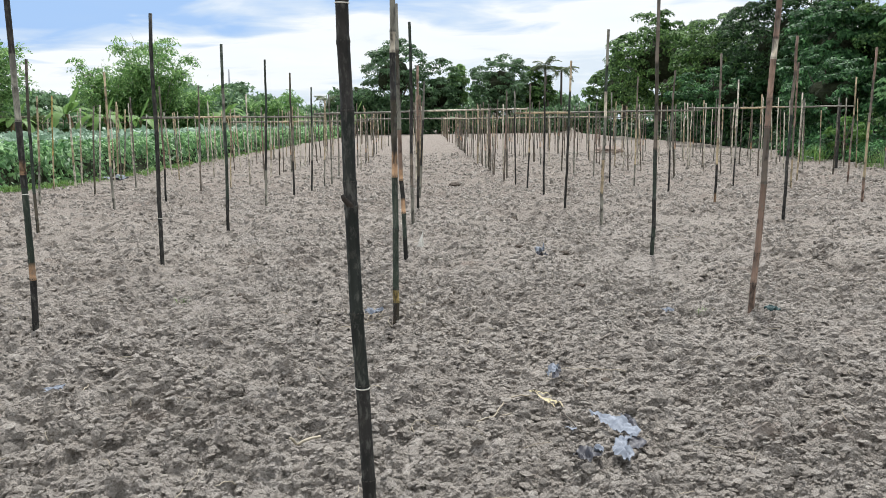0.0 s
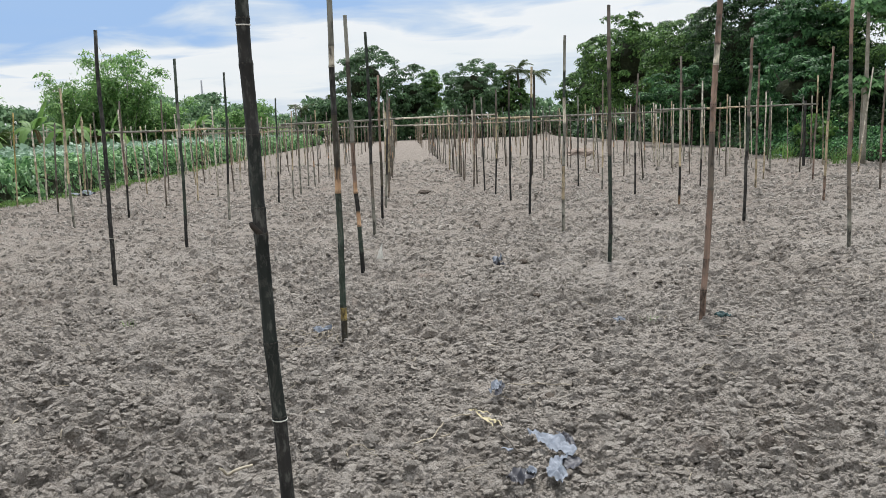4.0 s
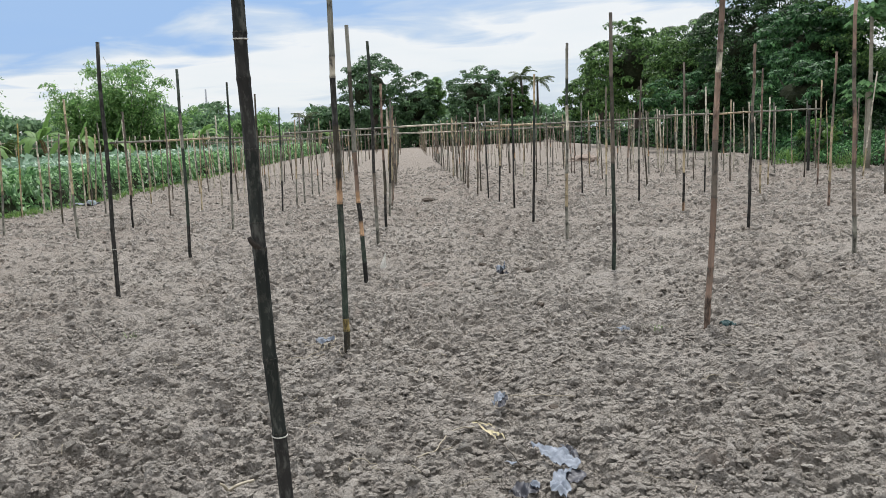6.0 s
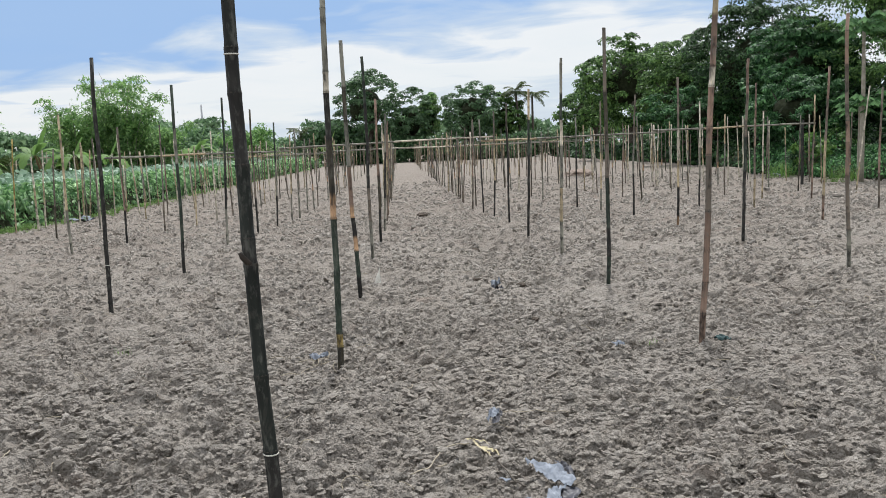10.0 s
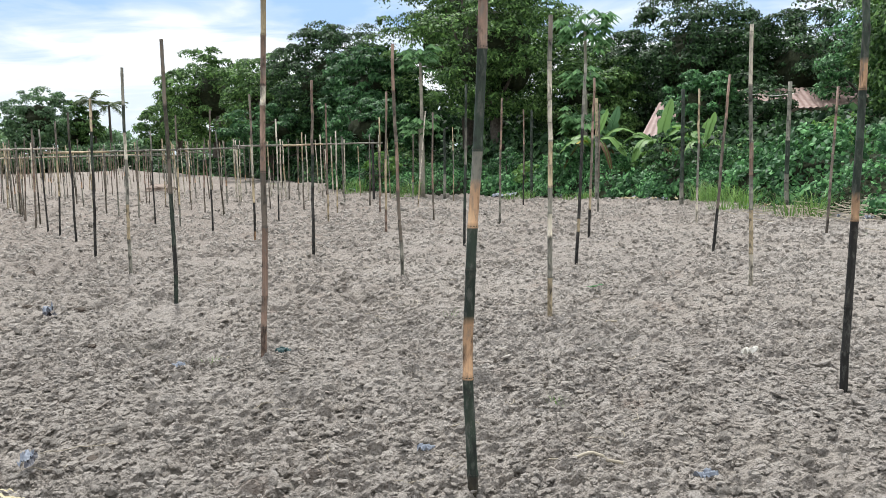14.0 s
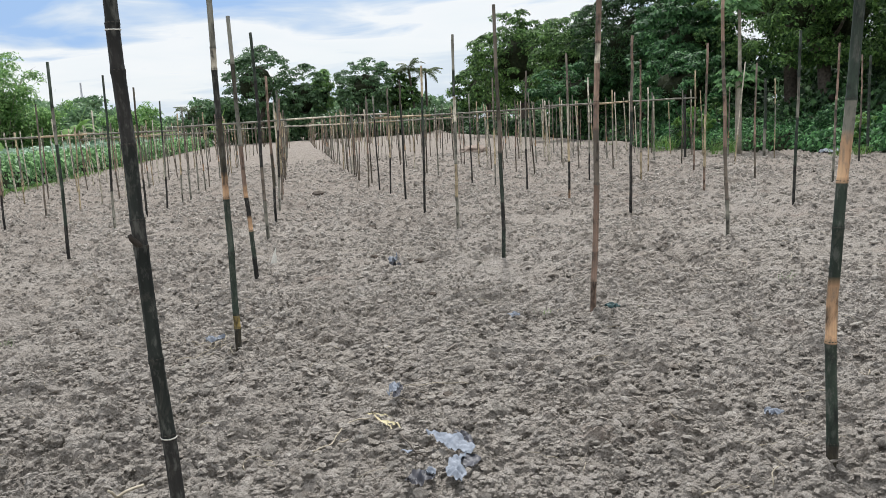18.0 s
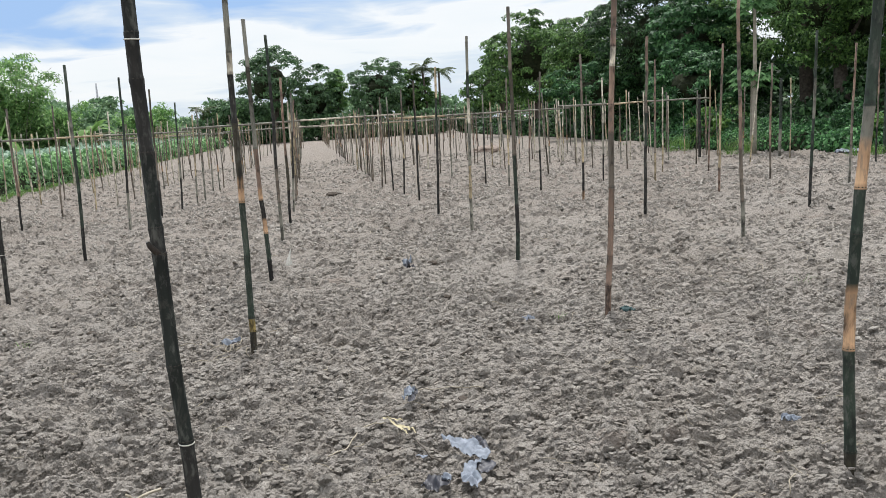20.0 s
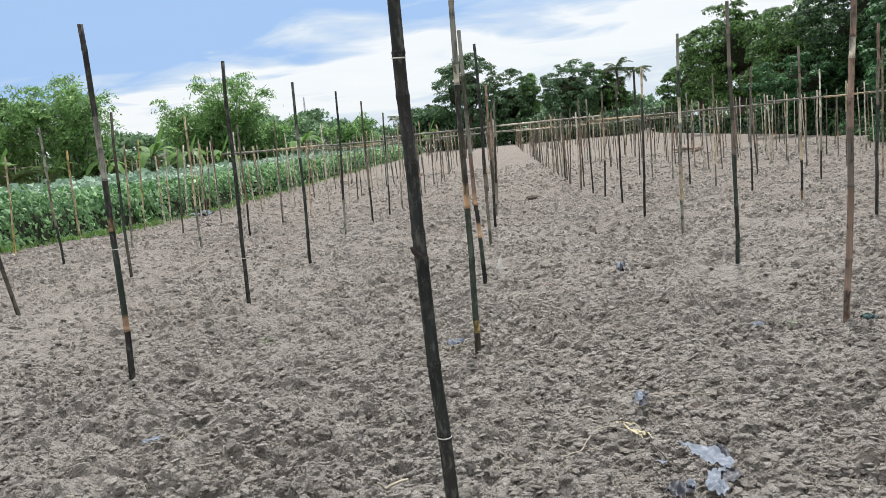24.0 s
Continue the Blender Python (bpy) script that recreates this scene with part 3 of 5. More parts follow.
def stake(x, y, lean, height, bands, label, r=0.019, ties="", stub=0.0, seed=0, lean_y=0.0, bow=()):
    """A stake near by: culm, a ring at each node, twine where it shows."""
    m = pose(x, y, float(lie(y)) - 0.008 - 0.0035 * max(0.0, y - 5), -math.degrees(math.atan2(lean_y, height)), math.degrees(math.atan2(lean, height)), 0)
    top = thing("bamboo_stake", m, label, "bamboo stake", STAKES)
    me, nodes, axis = culm_mesh(height, r, r * 0.84, bands, seed or int(1000 + 37 * x + 11 * y), sides=12, buried=0.2, bow=bow)
    part("culm", me, top)
    for z, px, py, rr in nodes:
        part("node", NODE_RING, top, m=Matrix.LocRotScale((px, py, z + 0.004), None, (rr * 1.01, rr * 1.01, rr * 1.01)))
    for z in (float(w) for w in ties.split()):
        part("twine_tie", TIE_RING, top, "pale twine tied round it", m=Matrix.LocRotScale((*axis(z), z), Euler((0.06, 0.05, 0)), (1.09 * r * (1.0 - 0.16 * z / height),) * 3))
    if stub:
        v, f = tube([(0.005, 0, -0.01), (-0.016, -0.014, 0.004), (-0.030, -0.022, 0.022), (-0.034, -0.024, 0.034)], (0.012, 0.011, 0.008, 0.006), 8)
        part("branch_stub", mesh_of("branch_stub", v, f, BAMBOO, True, np.tile((0.035, 0.028, 0.022), (len(v), 1))), top, m=pose(0, 0, stub))
    return top


DARK = "dark weathered bamboo stake standing upright in dry soil"
GREEN = "dark green bamboo stake standing upright in dry soil"
BANDED = "green bamboo stake with bare orange-tan bands, set in soil"
BROWN = "reddish-brown bamboo stake standing upright in dry soil"
PALE = "pale bleached bamboo stake standing upright in dry soil"
GREY = "grey-brown weathered bamboo stake standing in dry soil"

# column beside the track
stake(-0.358, 2.29, -0.055, 2.36, "d-0.2 k0.42 k0.66 d1.0 k1.08 d1.3 k1.64 k1.9", "thick blackish bamboo stake tied with pale twine", 0.0225, "0.415 1.625", 1.01, 3)
stake(-0.35, 4.90, 0.05, 2.28, "n-0.2 w0.14 g0.22 g0.6 o0.93 n1.07 d1.4 p1.68 y1.8", BANDED, 0.0195, "", 0, 5)
stake(-0.33, 7.35, -0.06, 2.30, "d-0.2 g0.2 o0.45 d0.57 o0.75 r0.85 y1.2 n1.6 y1.9", BANDED, 0.020)
stake(-0.29, 9.98, 0.01, 2.45, "y-0.2 b0.5 d0.9 d1.4 g1.9", DARK, 0.020)
stake(-0.24, 12.3, 0.04, 2.11, "d-0.2 n0.5 r1.0 r1.6", BROWN, 0.020)
stake(-0.23, 14.9, 0.10, 2.08, "y-0.2 d0.6 y1.4", GREY)
stake(-0.22, 17.7, 0.08, 2.15, "b-0.2 t0.6 r1.4", BROWN)
stake(-0.22, 20.2, 0.05, 2.2, "r-0.2 t0.7 r1.4", BROWN)
# first column to the east
stake(1.91, 2.36, 0.08, 2.32, "n-0.2 g0.08 o0.46 g0.68 o1.03 y1.19 g1.31 r1.68 r1.95", BANDED, 0.0205, "", 0, 9,
      bow=((0, 0.011), (0.45, -0.017), (0.7, -0.017), (1.02, -0.011), (1.2, 0), (1.7, 0.013), (2.3, 0.02)))
stake(1.94, 4.95, 0.12, 2.38, "r-0.2 r0.4 b0.85 r1.2 p1.62 r1.74 t2.05", BROWN, 0.020)
stake(1.89, 7.18, 0.05, 2.30, "g-0.2 d0.3 g0.55 b1.0 n1.3 b1.75", GREEN, 0.0185)
stake(1.97, 9.75, 0.03, 2.31, "y-0.2 y0.2 t0.4 y0.8 p1.3 g1.6 y1.9", GREY)
stake(1.93, 12.1, 0.06, 2.14, "d-0.2 d0.6 g1.2 t1.7", DARK)
stake(2.06, 15.2, 0.02, 2.19, "d-0.2 d0.9 n1.7", DARK)
stake(2.08, 17.9, 0.05, 2.26, "d-0.2 t0.8 b1.5", GREY)
stake(2.05, 19.9, -0.01, 2.25, "d-0.2 d0.9 y1.7", DARK)
# second column to the east
stake(4.22, 2.40, 0.05, 2.32, "d-0.2 d0.45 o0.90 g1.03 g1.3 o1.56 g1.70", BANDED, 0.021, "", 0, 15)
stake(4.24, 4.94, 0.06, 2.29, "t-0.2 y0.3 p0.62 y0.8 t1.0 p1.35 p1.7 y1.95 b2.1", PALE, 0.0195)
stake(4.20, 7.36, -0.03, 2.36, "y-0.2 b0.4 r0.9 b1.4 r1.9", BROWN, 0.0185)
stake(4.14, 9.65, 0.08, 2.20, "d-0.2 d0.5 g0.9 b1.3 r1.8", DARK)
stake(4.33, 12.6, 0.02, 2.26, "o-0.2 d0.15 t0.6 p1.0 b1.5", GREY)
stake(4.45, 15.5, 0.04, 2.26, "d-0.2 y0.8 b1.5", DARK)
stake(4.52, 18.4, 0.07, 2.41, "y-0.2 t0.5 b1.3", GREY)
stake(4.32, 20.0, 0.03, 2.19, "d-0.2 d0.9 y1.5", DARK)
# third column to the east
stake(6.47, 4.90, -0.01, 2.32, "p-0.2 t0.3 y0.7 r1.0 y1.3 p1.8", PALE, 0.019)
stake(6.34, 7.22, 0.14, 2.21, "d-0.2 t0.35 d0.5 d0.9 y1.5", DARK, 0.019)
stake(6.29, 9.55, 0.04, 2.17, "d-0.2 g0.5 y1.1 g1.6", DARK)
stake(6.27, 11.92, 0.08, 2.26, "r-0.2 t0.4 b1.2 r1.8", BROWN)
stake(6.68, 15.3, 0.04, 2.36, "t-0.2 b0.6 r1.2", BROWN)
stake(6.67, 18.2, 0.05, 2.30, "d-0.2 y0.6 p1.3", GREY)
# fourth and fifth columns, out to the bank of vines
stake(8.40, 7.09, 0.24, 2.14, "d-0.2 b0.5 b1.0 r1.6", BROWN)
stake(8.15, 9.16, 0.13, 2.26, "d-0.2 t0.4 b0.7 r1.4", BROWN)
stake(8.40, 11.83, 0.08, 2.17, "y-0.2 b0.6 r1.3", BROWN)
stake(8.40, 14.14, 0.04, 2.09, "b-0.2 r0.6 b1.4", BROWN)
stake(8.65, 19.5, 0.04, 2.10, "t-0.2 p0.7", PALE)
stake(9.16, 18.1, 0.10, 2.32, "r-0.2 b0.8 t1.5", BROWN)
stake(10.78, 7.23, 0.18, 2.03, "b-0.2 b0.7 r1.3", BROWN)
stake(10.78, 9.62, 0.04, 2.17, "p-0.2 y0.6 t1.3", PALE)
stake(11.24, 12.6, 0.04, 2.13, "y-0.2 b0.7", GREY)
stake(12.09, 16.3, 0.06, 2.33, "d-0.2 b0.8 r1.5", DARK)
stake(11.6, 20.7, 0.28, 2.7, "t-0.2 p0.8 p1.6", PALE)
# thick posts along the edge of the field
EDGE_POST = "thick grey-green bamboo post at the field edge"
stake(13.53, 10.04, 0.0, 2.36, "y-0.2 g0.7 y1.3", EDGE_POST, 0.042)
stake(13.91, 13.0, 0.01, 2.48, "y-0.2 g0.5 g1.3", EDGE_POST, 0.045)
stake(15.1, 17.2, 0.01, 2.7, "y-0.2 y0.8 t1.7", EDGE_POST, 0.045)
stake(15.6, 20.8, 0.06, 2.7, "g-0.2 g0.9", EDGE_POST, 0.04)
stake(13.7, 22.8, 0.05, 2.3, "y-0.2 g0.9", EDGE_POST, 0.045)
stake(13.26, 27.0, 0.0, 2.15, "d-0.2 d0.9", "thick dark bamboo post at the field edge", 0.048)
# first column to the west
stake(-2.60, 4.87, 0.0, 2.26, "d-0.2 o0.33 g0.42 d0.9 o0.98 d1.05 y1.3 d1.7", "dark bamboo stake with two bare orange bands", 0.020, "0.86", 0, 31)
stake(-2.60, 7.5, 0.005, 2.26, "d-0.2 d0.4 d0.9 d1.5", DARK, 0.0195, "0.42")
stake(-2.48, 9.7, 0.03, 2.19, "d-0.2 g0.4 g0.8 y1.3 g1.7", GREEN, 0.0195)
stake(-2.63, 13.0, 0.04, 2.29, "y-0.2 d0.6 g1.3", GREY)
stake(-2.52, 15.2, 0.03, 2.28, "d-0.2 b0.7 n1.3", DARK)
stake(-2.52, 17.7, 0.09, 2.22, "d-0.2 y0.7 g1.4", DARK)
stake(-2.60, 20.9, 0.06, 2.15, "y-0.2 t0.7", GREY)
# second and third columns to the west
stake(-5.04, 7.75, -0.35, 2.25, "n-0.2 d0.5 b1.2", DARK, 0.021)
stake(-4.72, 9.71, 0.02, 2.05, "n-0.2 g0.5 n1.2", GREEN)
stake(-4.92, 12.8, -0.03, 2.12, "y-0.2 t0.7 t1.4", "tan weathered bamboo stake standing in dry soil")
stake(-4.75, 14.9, 0.0, 2.05, "d-0.2 r0.6 b1.2", BROWN)
stake(-4.9, 17.9, 0.05, 2.3, "b-0.2 y0.7 b1.3", GREY)
stake(-4.83, 20.4, 0.04, 1.95, "t-0.2 t0.8", PALE)
stake(-6.78, 12.0, -0.06, 2.10, "d-0.2 b0.6 y1.3", DARK)
stake(-6.94, 14.8, 0.1, 1.9, "y-0.2 t0.7", GREY)
stake(-7.15, 17.9, 0.1, 1.9, "n-0.2 b0.7", GREY)
stake(-7.2, 20.7, -0.02, 2.27, "y-0.2 b0.8", GREY)
# crooked yellow stakes by the crop
YELLOW = "crooked yellowish bamboo stake beside the green crop"
stake(-9.07, 14.6, 0.09, 1.85, "w-0.2 t0.6", YELLOW)
stake(-9.74, 18.4, 0.0, 2.10, "t-0.2 t0.8 w1.5", YELLOW, 0.026)
stake(-9.3, 20.9, 0.15, 2.35, "t-0.2 w0.9", YELLOW)
stake(-9.96, 27.3, 0.09, 2.5, "t-0.2 t0.9", YELLOW, 0.03)

# the rest of the grid, further off: paler, fresher bamboo
FAR_BANDS = ("t-0.2 y0.8 t1.5", "y-0.2 b0.9 y1.6", "p-0.2 t0.7 p1.3", "b-0.2 y0.7 t1.4", "n-0.2 b0.8 y1.5", "y-0.2 o0.6 b0.8", "p-0.2 p0.9", "b-0.2 r0.8 b1.5")
FAR_CULMS = [culm_mesh(2.2, 0.021 + 0.002 * (i % 3), 0.018, b, 70 + i, False, 6)[0] for i, b in enumerate(FAR_BANDS)]
COLUMNS = (-9.4, -7.15, -4.85, -2.55, -0.3, 2.1, 4.4, 6.7, 8.9, 11.2, 13.6)
dice = random.Random(8)
for row in range(15):
    y = 22.5 + 2.55 * row
    for x in COLUMNS:
        px, py = x + dice.gauss(0, 0.09), y + dice.gauss(0, 0.14)
        m = pose(px, py, float(lie(py)) - 0.02, dice.gauss(0, 1.3), dice.gauss(0.8, 1.5), dice.uniform(0, 360)) @ Matrix.Diagonal((1, 1, dice.uniform(0.9, 1.1), 1))
        thing("bamboo_stake", m, "pale tan bamboo stake further down the field", "bamboo stake", STAKES, FAR_CULMS[dice.randrange(8) if x > -6 else (0, 2, 6, 6)[dice.randrange(4)]])
# more stakes between the rows, past the rail
for row in range(10):
    y = 26.4 + 2.55 * row
    for x in COLUMNS:
        if dice.random() < 0.6:
            px, py = x + dice.gauss(0, 0.12), y + dice.gauss(0, 0.2)
            m = pose(px, py, float(lie(py)) - 0.02, dice.gauss(0, 1.5), dice.gauss(0.5, 1.8), dice.uniform(0, 360)) @ Matrix.Diagonal((0.9, 0.9, dice.uniform(0.8, 1.05), 1))
            thing("bamboo_stake", m, "thin tan bamboo stake between the rows", "bamboo stake", STAKES, FAR_CULMS[(0, 2, 3, 5, 6, 7)[dice.randrange(6)]])
# stripped pale stakes crowding along the crop
for i in range(13):
    px, py = -9.6 + dice.gauss(0, 0.35), 22 + 2.4 * i + dice.gauss(0, 0.4)
    thing("bamboo_stake", pose(px, py, float(lie(py)) - 0.02, dice.gauss(0, 1.5), dice.gauss(0, 2.5), dice.uniform(0, 360)) @ Matrix.Diagonal((1.2, 1.2, dice.uniform(0.75, 1.05), 1)),
          "pale stripped bamboo stake along the crop", "bamboo stake", STAKES, FAR_CULMS[(2, 6, 0)[i % 3]])
# closer ranks on either side of the track
for row in range(18):
    for x in (-0.28, 2.12):
        px, py = x + dice.gauss(0, 0.07), 23.8 + 1.85 * row + dice.gauss(0, 0.25)
        m = pose(px, py, float(lie(py)) - 0.02, dice.gauss(0, 1.5), dice.gauss(0.5, 1.8), dice.uniform(0, 360)) @ Matrix.Diagonal((0.95, 0.95, dice.uniform(0.9, 1.08), 1))
        thing("bamboo_stake", m, "weathered bamboo stake in the rank beside the track", "bamboo stake", STAKES, FAR_CULMS[(1, 3, 4, 7)[dice.randrange(4)]])
# denser pale posts under the east end of the rail
for i in range(9):
    px, py = 8.2 + 0.85 * i + dice.gauss(0, 0.15), 30.5 + dice.gauss(0, 2.0)
    thing("bamboo_stake", pose(px, py, float(lie(py)) - 0.02, dice.gauss(0, 1), dice.gauss(0, 1.2), dice.uniform(0, 360)) @ Matrix.Diagonal((1.25, 1.25, dice.uniform(0.95, 1.12), 1)),
          "pale stripped bamboo post near the rail", "bamboo stake", STAKES, FAR_CULMS[(2, 6)[i % 2]])

# stakes too far off to tell apart
pieces = []
for row in range(15):
    y = 60.7 + 2.55 * row
    for x in COLUMNS:
        px, py = x + dice.gauss(0, 0.1), y + dice.gauss(0, 0.15)
        h, z = dice.uniform(1.95, 2.4), float(lie(py))
        pieces.append(tube([(px, py, z - 0.1), (px + dice.gauss(0.03, 0.04), py, z + h)], (0.026, 0.022), 5))
v, f = joined(pieces)
thing("bamboo_stakes", Matrix(), "rows of pale bamboo stakes at the far end", "bamboo stakes",
      mesh=mesh_of("bamboo_stakes", v, f, BAMBOO, True, np.repeat(np.random.default_rng(3).choice([0.12, 0.2, 0.28], len(pieces)), len(v) // len(pieces))[:, None] * np.array([[1, 0.8, 0.55]])), kind="stuff")


def rail(x0, x1, y, z, label, seed, thick=0.029):
    """A horizontal rail of bamboo culms lashed end over end, with twine at its posts."""
    top = thing("bamboo_rail", pose(x0, y, z), label, "bamboo rail")
    at, k = 0.0, 0
    rnd = random.Random(seed)
    while at < x1 - x0 - 0.5:
        length = min(5.2 + rnd.uniform(-0.4, 0.6), x1 - x0 - at)
        me, _, _ = culm_mesh(length, thick, thick * 0.7, ("y0 t1.4 y2.6", "y0 y1.8 p3.0", "t0 y1.5 y3.1")[k % 3], seed + k, True, 8, 0.0)
        part("culm", me, top, m=pose(at, 0.02 * (k % 2), rnd.uniform(-0.02, 0.02) + 0.03 * (k % 2), 0, 90 + rnd.uniform(-0.5, 0.5), rnd.uniform(-0.3, 0.3)))
        part("twine_tie", TIE_RING, top, "white twine lashing", m=Matrix.LocRotScale((at + 0.15, 0.01, 0.01), Euler((0, 1.57, 0)), (0.05, 0.05, 0.05)))
        at += length - 0.35
        k += 1
    return top


rail(-7.5, 11.4, 22.36, 1.455, "long pale bamboo rail lashed across the stakes", 200)
rail(-7.5, 9.0, 32.7, 1.32, "second bamboo rail lashed across the stakes", 230, 0.022)
rail(-8.5, 9.5, 43.0, 1.33, "far bamboo rail lashed across the stakes", 260, 0.022)


# ---- planting ----
def bank(name, label, category, line, half, tall, leaf, count, size, seed, boxy=2.0, lumpy=0.35, near=1.0, slim=False, width=0.42, ruffle=1.0):
    """A leafy bank along a line of (x, y): a core coloured dark for the shade inside, with leaves standing off it.
    near: how leaves crowd towards the line's start.
    """
    rng = np.random.default_rng(seed)
    line = np.asarray(line, dtype=float)
    run = np.concatenate([[0], np.cumsum(np.linalg.norm(np.diff(line, axis=0), axis=1))])

    def at(s, u):
        x, y = np.interp(s, run, line[:, 0]), np.interp(s, run, line[:, 1])
        e = 0.5
        wx = np.interp(s + e, run, line[:, 0]) - np.interp(s - e, run, line[:, 0])
        wy = np.interp(s + e, run, line[:, 1]) - np.interp(s - e, run, line[:, 1])
        k = np.hypot(wx, wy) + 1e-9
        side = half * (1 + 0.25 * value_noise(s * 0.6, s * 0 + 3, seed))
        x, y = x + wy / k * u * side, y - wx / k * u * side
        h = tall * (1 - lumpy + 2 * lumpy * (value_noise(x * 0.45, y * 0.45, seed) + 0.5)) * (1 + min(0.5, 1.2 * lumpy) * value_noise(x * 1.7, y * 1.7, seed + 1))
        z = lie(y) + h * np.maximum(1 - np.abs(u) ** boxy, 0) ** (1 / boxy)
        return np.stack([x, y, z], axis=-1)

    top = thing(name, Matrix(), label, category, kind="stuff")
    s, u = np.meshgrid(np.linspace(0, run[-1], max(int(run[-1] / 0.5), 8)), np.linspace(-1, 1, 15), indexing="ij")
    core = at(s, u)
    core[..., 2] = lie(core[..., 1]) - 0.05 + (core[..., 2] - lie(core[..., 1])) * 0.66
    c = core.shape[1]
    k = (np.arange(core.shape[0] - 1)[:, None] * c + np.arange(c - 1)[None, :]).ravel()
    part("bank_shade_core", mesh_of("bank_shade_core", core.reshape(-1, 3), np.stack([k, k + 1, k + 1 + c, k + c], axis=1), SHADE_CORE, True), top)
    s = run[-1] * rng.random(count) ** near
    climb = (1 - rng.random(count) ** boxy) ** (1 / boxy)
    u = np.sign(rng.uniform(-1, 1, count)) * np.where(rng.random(count) < 0.6, climb, rng.random(count))
    p = at(s, u)
    d = 0.03
    n = np.cross(at(s + d, u) - p, at(s, u - d) - p)
    n *= np.sign(n[:, 2:3]) + (n[:, 2:3] == 0)
    n /= np.linalg.norm(n, axis=1)[:, None] + 1e-9
    p = p + n * (rng.uniform(-0.26, 0.10, (count, 1)) + 0.5 * ruffle * value_noise(p[:, 0] * 3.1, p[:, 1] * 3.1 + p[:, 2] * 2.3, seed + 5)[:, None]) * min(1.0, size * 6)
    v, f = leaves(rng, p, n + np.array([0, 0, 0.25]) + rng.normal(0, 0.6, (count, 3)), size * (0.7 + 0.4 * rng.random(count) + 0.9 * np.maximum(value_noise(p[:, 0] * 0.8, p[:, 1] * 0.8, seed + 7), -0.2)) * (1 + s / 60), width=width, droop=0.7, slim=slim)
    part("foliage", mesh_of("foliage", v, f, leaf), top)
    return top


# green crop along the west side: front rows and the paler tops behind them
bank("crop_row", "dense waist-high green leafy crop beside the field", "crop", [(-11.45, 6), (-11.4, 25), (-11.3, 50), (-9.9, 100)], 1.0, 1.1, CROP_LEAF, 52000, 0.15, 11, 4.0, 0.1, 1.7, False, 0.30, 0.9)
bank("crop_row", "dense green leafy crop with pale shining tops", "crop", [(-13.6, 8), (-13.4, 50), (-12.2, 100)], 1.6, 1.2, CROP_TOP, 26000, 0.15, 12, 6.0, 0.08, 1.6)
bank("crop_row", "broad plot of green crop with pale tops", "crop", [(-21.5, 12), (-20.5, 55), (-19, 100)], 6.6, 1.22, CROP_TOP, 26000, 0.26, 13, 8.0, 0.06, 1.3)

# bank of vines and shrubs along the east side
bank("vine_bank", "tangled green vines and shrubs along the field edge", "vines", [(13.6, 2), (15.2, 8.8), (16.9, 12.8), (17.6, 17.2), (18.6, 24), (17.2, 30), (17.4, 37)], 1.7, 1.0, VINE, 60000, 0.092, 21, 2.2, 0.5, 1.5, False, 0.40, 1.7)
bank("shrub_bank", "taller dark shrubs behind the vine bank", "shrubs", [(18, 4), (20.5, 14), (22, 22), (21.5, 33)], 2.0, 1.7, MANGO, 20000, 0.18, 22, 2.0, 0.35, 1.5)
bank("shrub_bank", "low dark undergrowth below the tall trees", "shrubs", [(20.8, 33), (20.2, 46), (20.4, 64), (21, 100)], 2.4, 1.1, MANGO, 22000, 0.2, 24, 2.2, 0.4, 1.4)


def grass(name, label, spots, blades, tall, spreading, seed, material=GRASS):
    """Grass tufts: long tapering blades that bend over."""
    rng = np.random.default_rng(seed)
    spots = np.asarray(spots, dtype=float)
    root = np.repeat(spots, blades, axis=0)
    n = len(root)
    a = rng.uniform(0, 2 * np.pi, n)
    out = np.stack([np.cos(a), np.sin(a)], axis=1)
    root = root + out * rng.uniform(0, spreading * 0.35, (n, 1))
    h = tall * rng.uniform(0.5, 1.15, n)
    bend = rng.uniform(0.1, 1.1, n) * h
    z = lie(root[:, 1])
    side = np.stack([-out[:, 1], out[:, 0]], axis=1) * 0.0065 * min(1.0, tall / 0.3)
    pts = []
    for t, w in ((0, 1.0), (0.55, 0.9), (1.0, 0.06)):
        c = root + out * (bend * t ** 1.8)[:, None]
        zz = z + h * (t - 0.28 * t ** 2.5)
        for k in (-1, 1):
            pts.append(np.concatenate([c + side * w * k, zz[:, None]], axis=1))
    v = np.stack(pts, axis=1).reshape(-1, 3)
    k = np.arange(n)[:, None] * 6
    f = np.concatenate([k + np.array([[0, 1, 3, 2]]), k + np.array([[2, 3, 5, 4]])], axis=1).reshape(-1, 4)
    return thing(name, Matrix(), label, "grass", mesh=mesh_of(name, v, f, material), kind="stuff")


rng = np.random.default_rng(6)
west = np.stack([-10.0 + 0.28 * rng.normal(size=500), 6 + 60 * rng.random(500) ** 1.4], axis=1)
grass("grass_verge", "short green grass at the foot of the crop", west, 16, 0.2, 0.3, 61)
ey = 7 + 45 * rng.random(16) ** 1.5
east = np.stack([np.interp(ey, (7, 8.8, 12.8, 17.2, 24, 32, 48), (13.4, 13.6, 15.2, 16.0, 16.9, 15.3, 14.7)) + 0.5 * rng.normal(size=16), ey], axis=1)
grass("grass_verge", "uneven green grass and weeds below the vines", east, 9, 0.2, 0.4, 62)
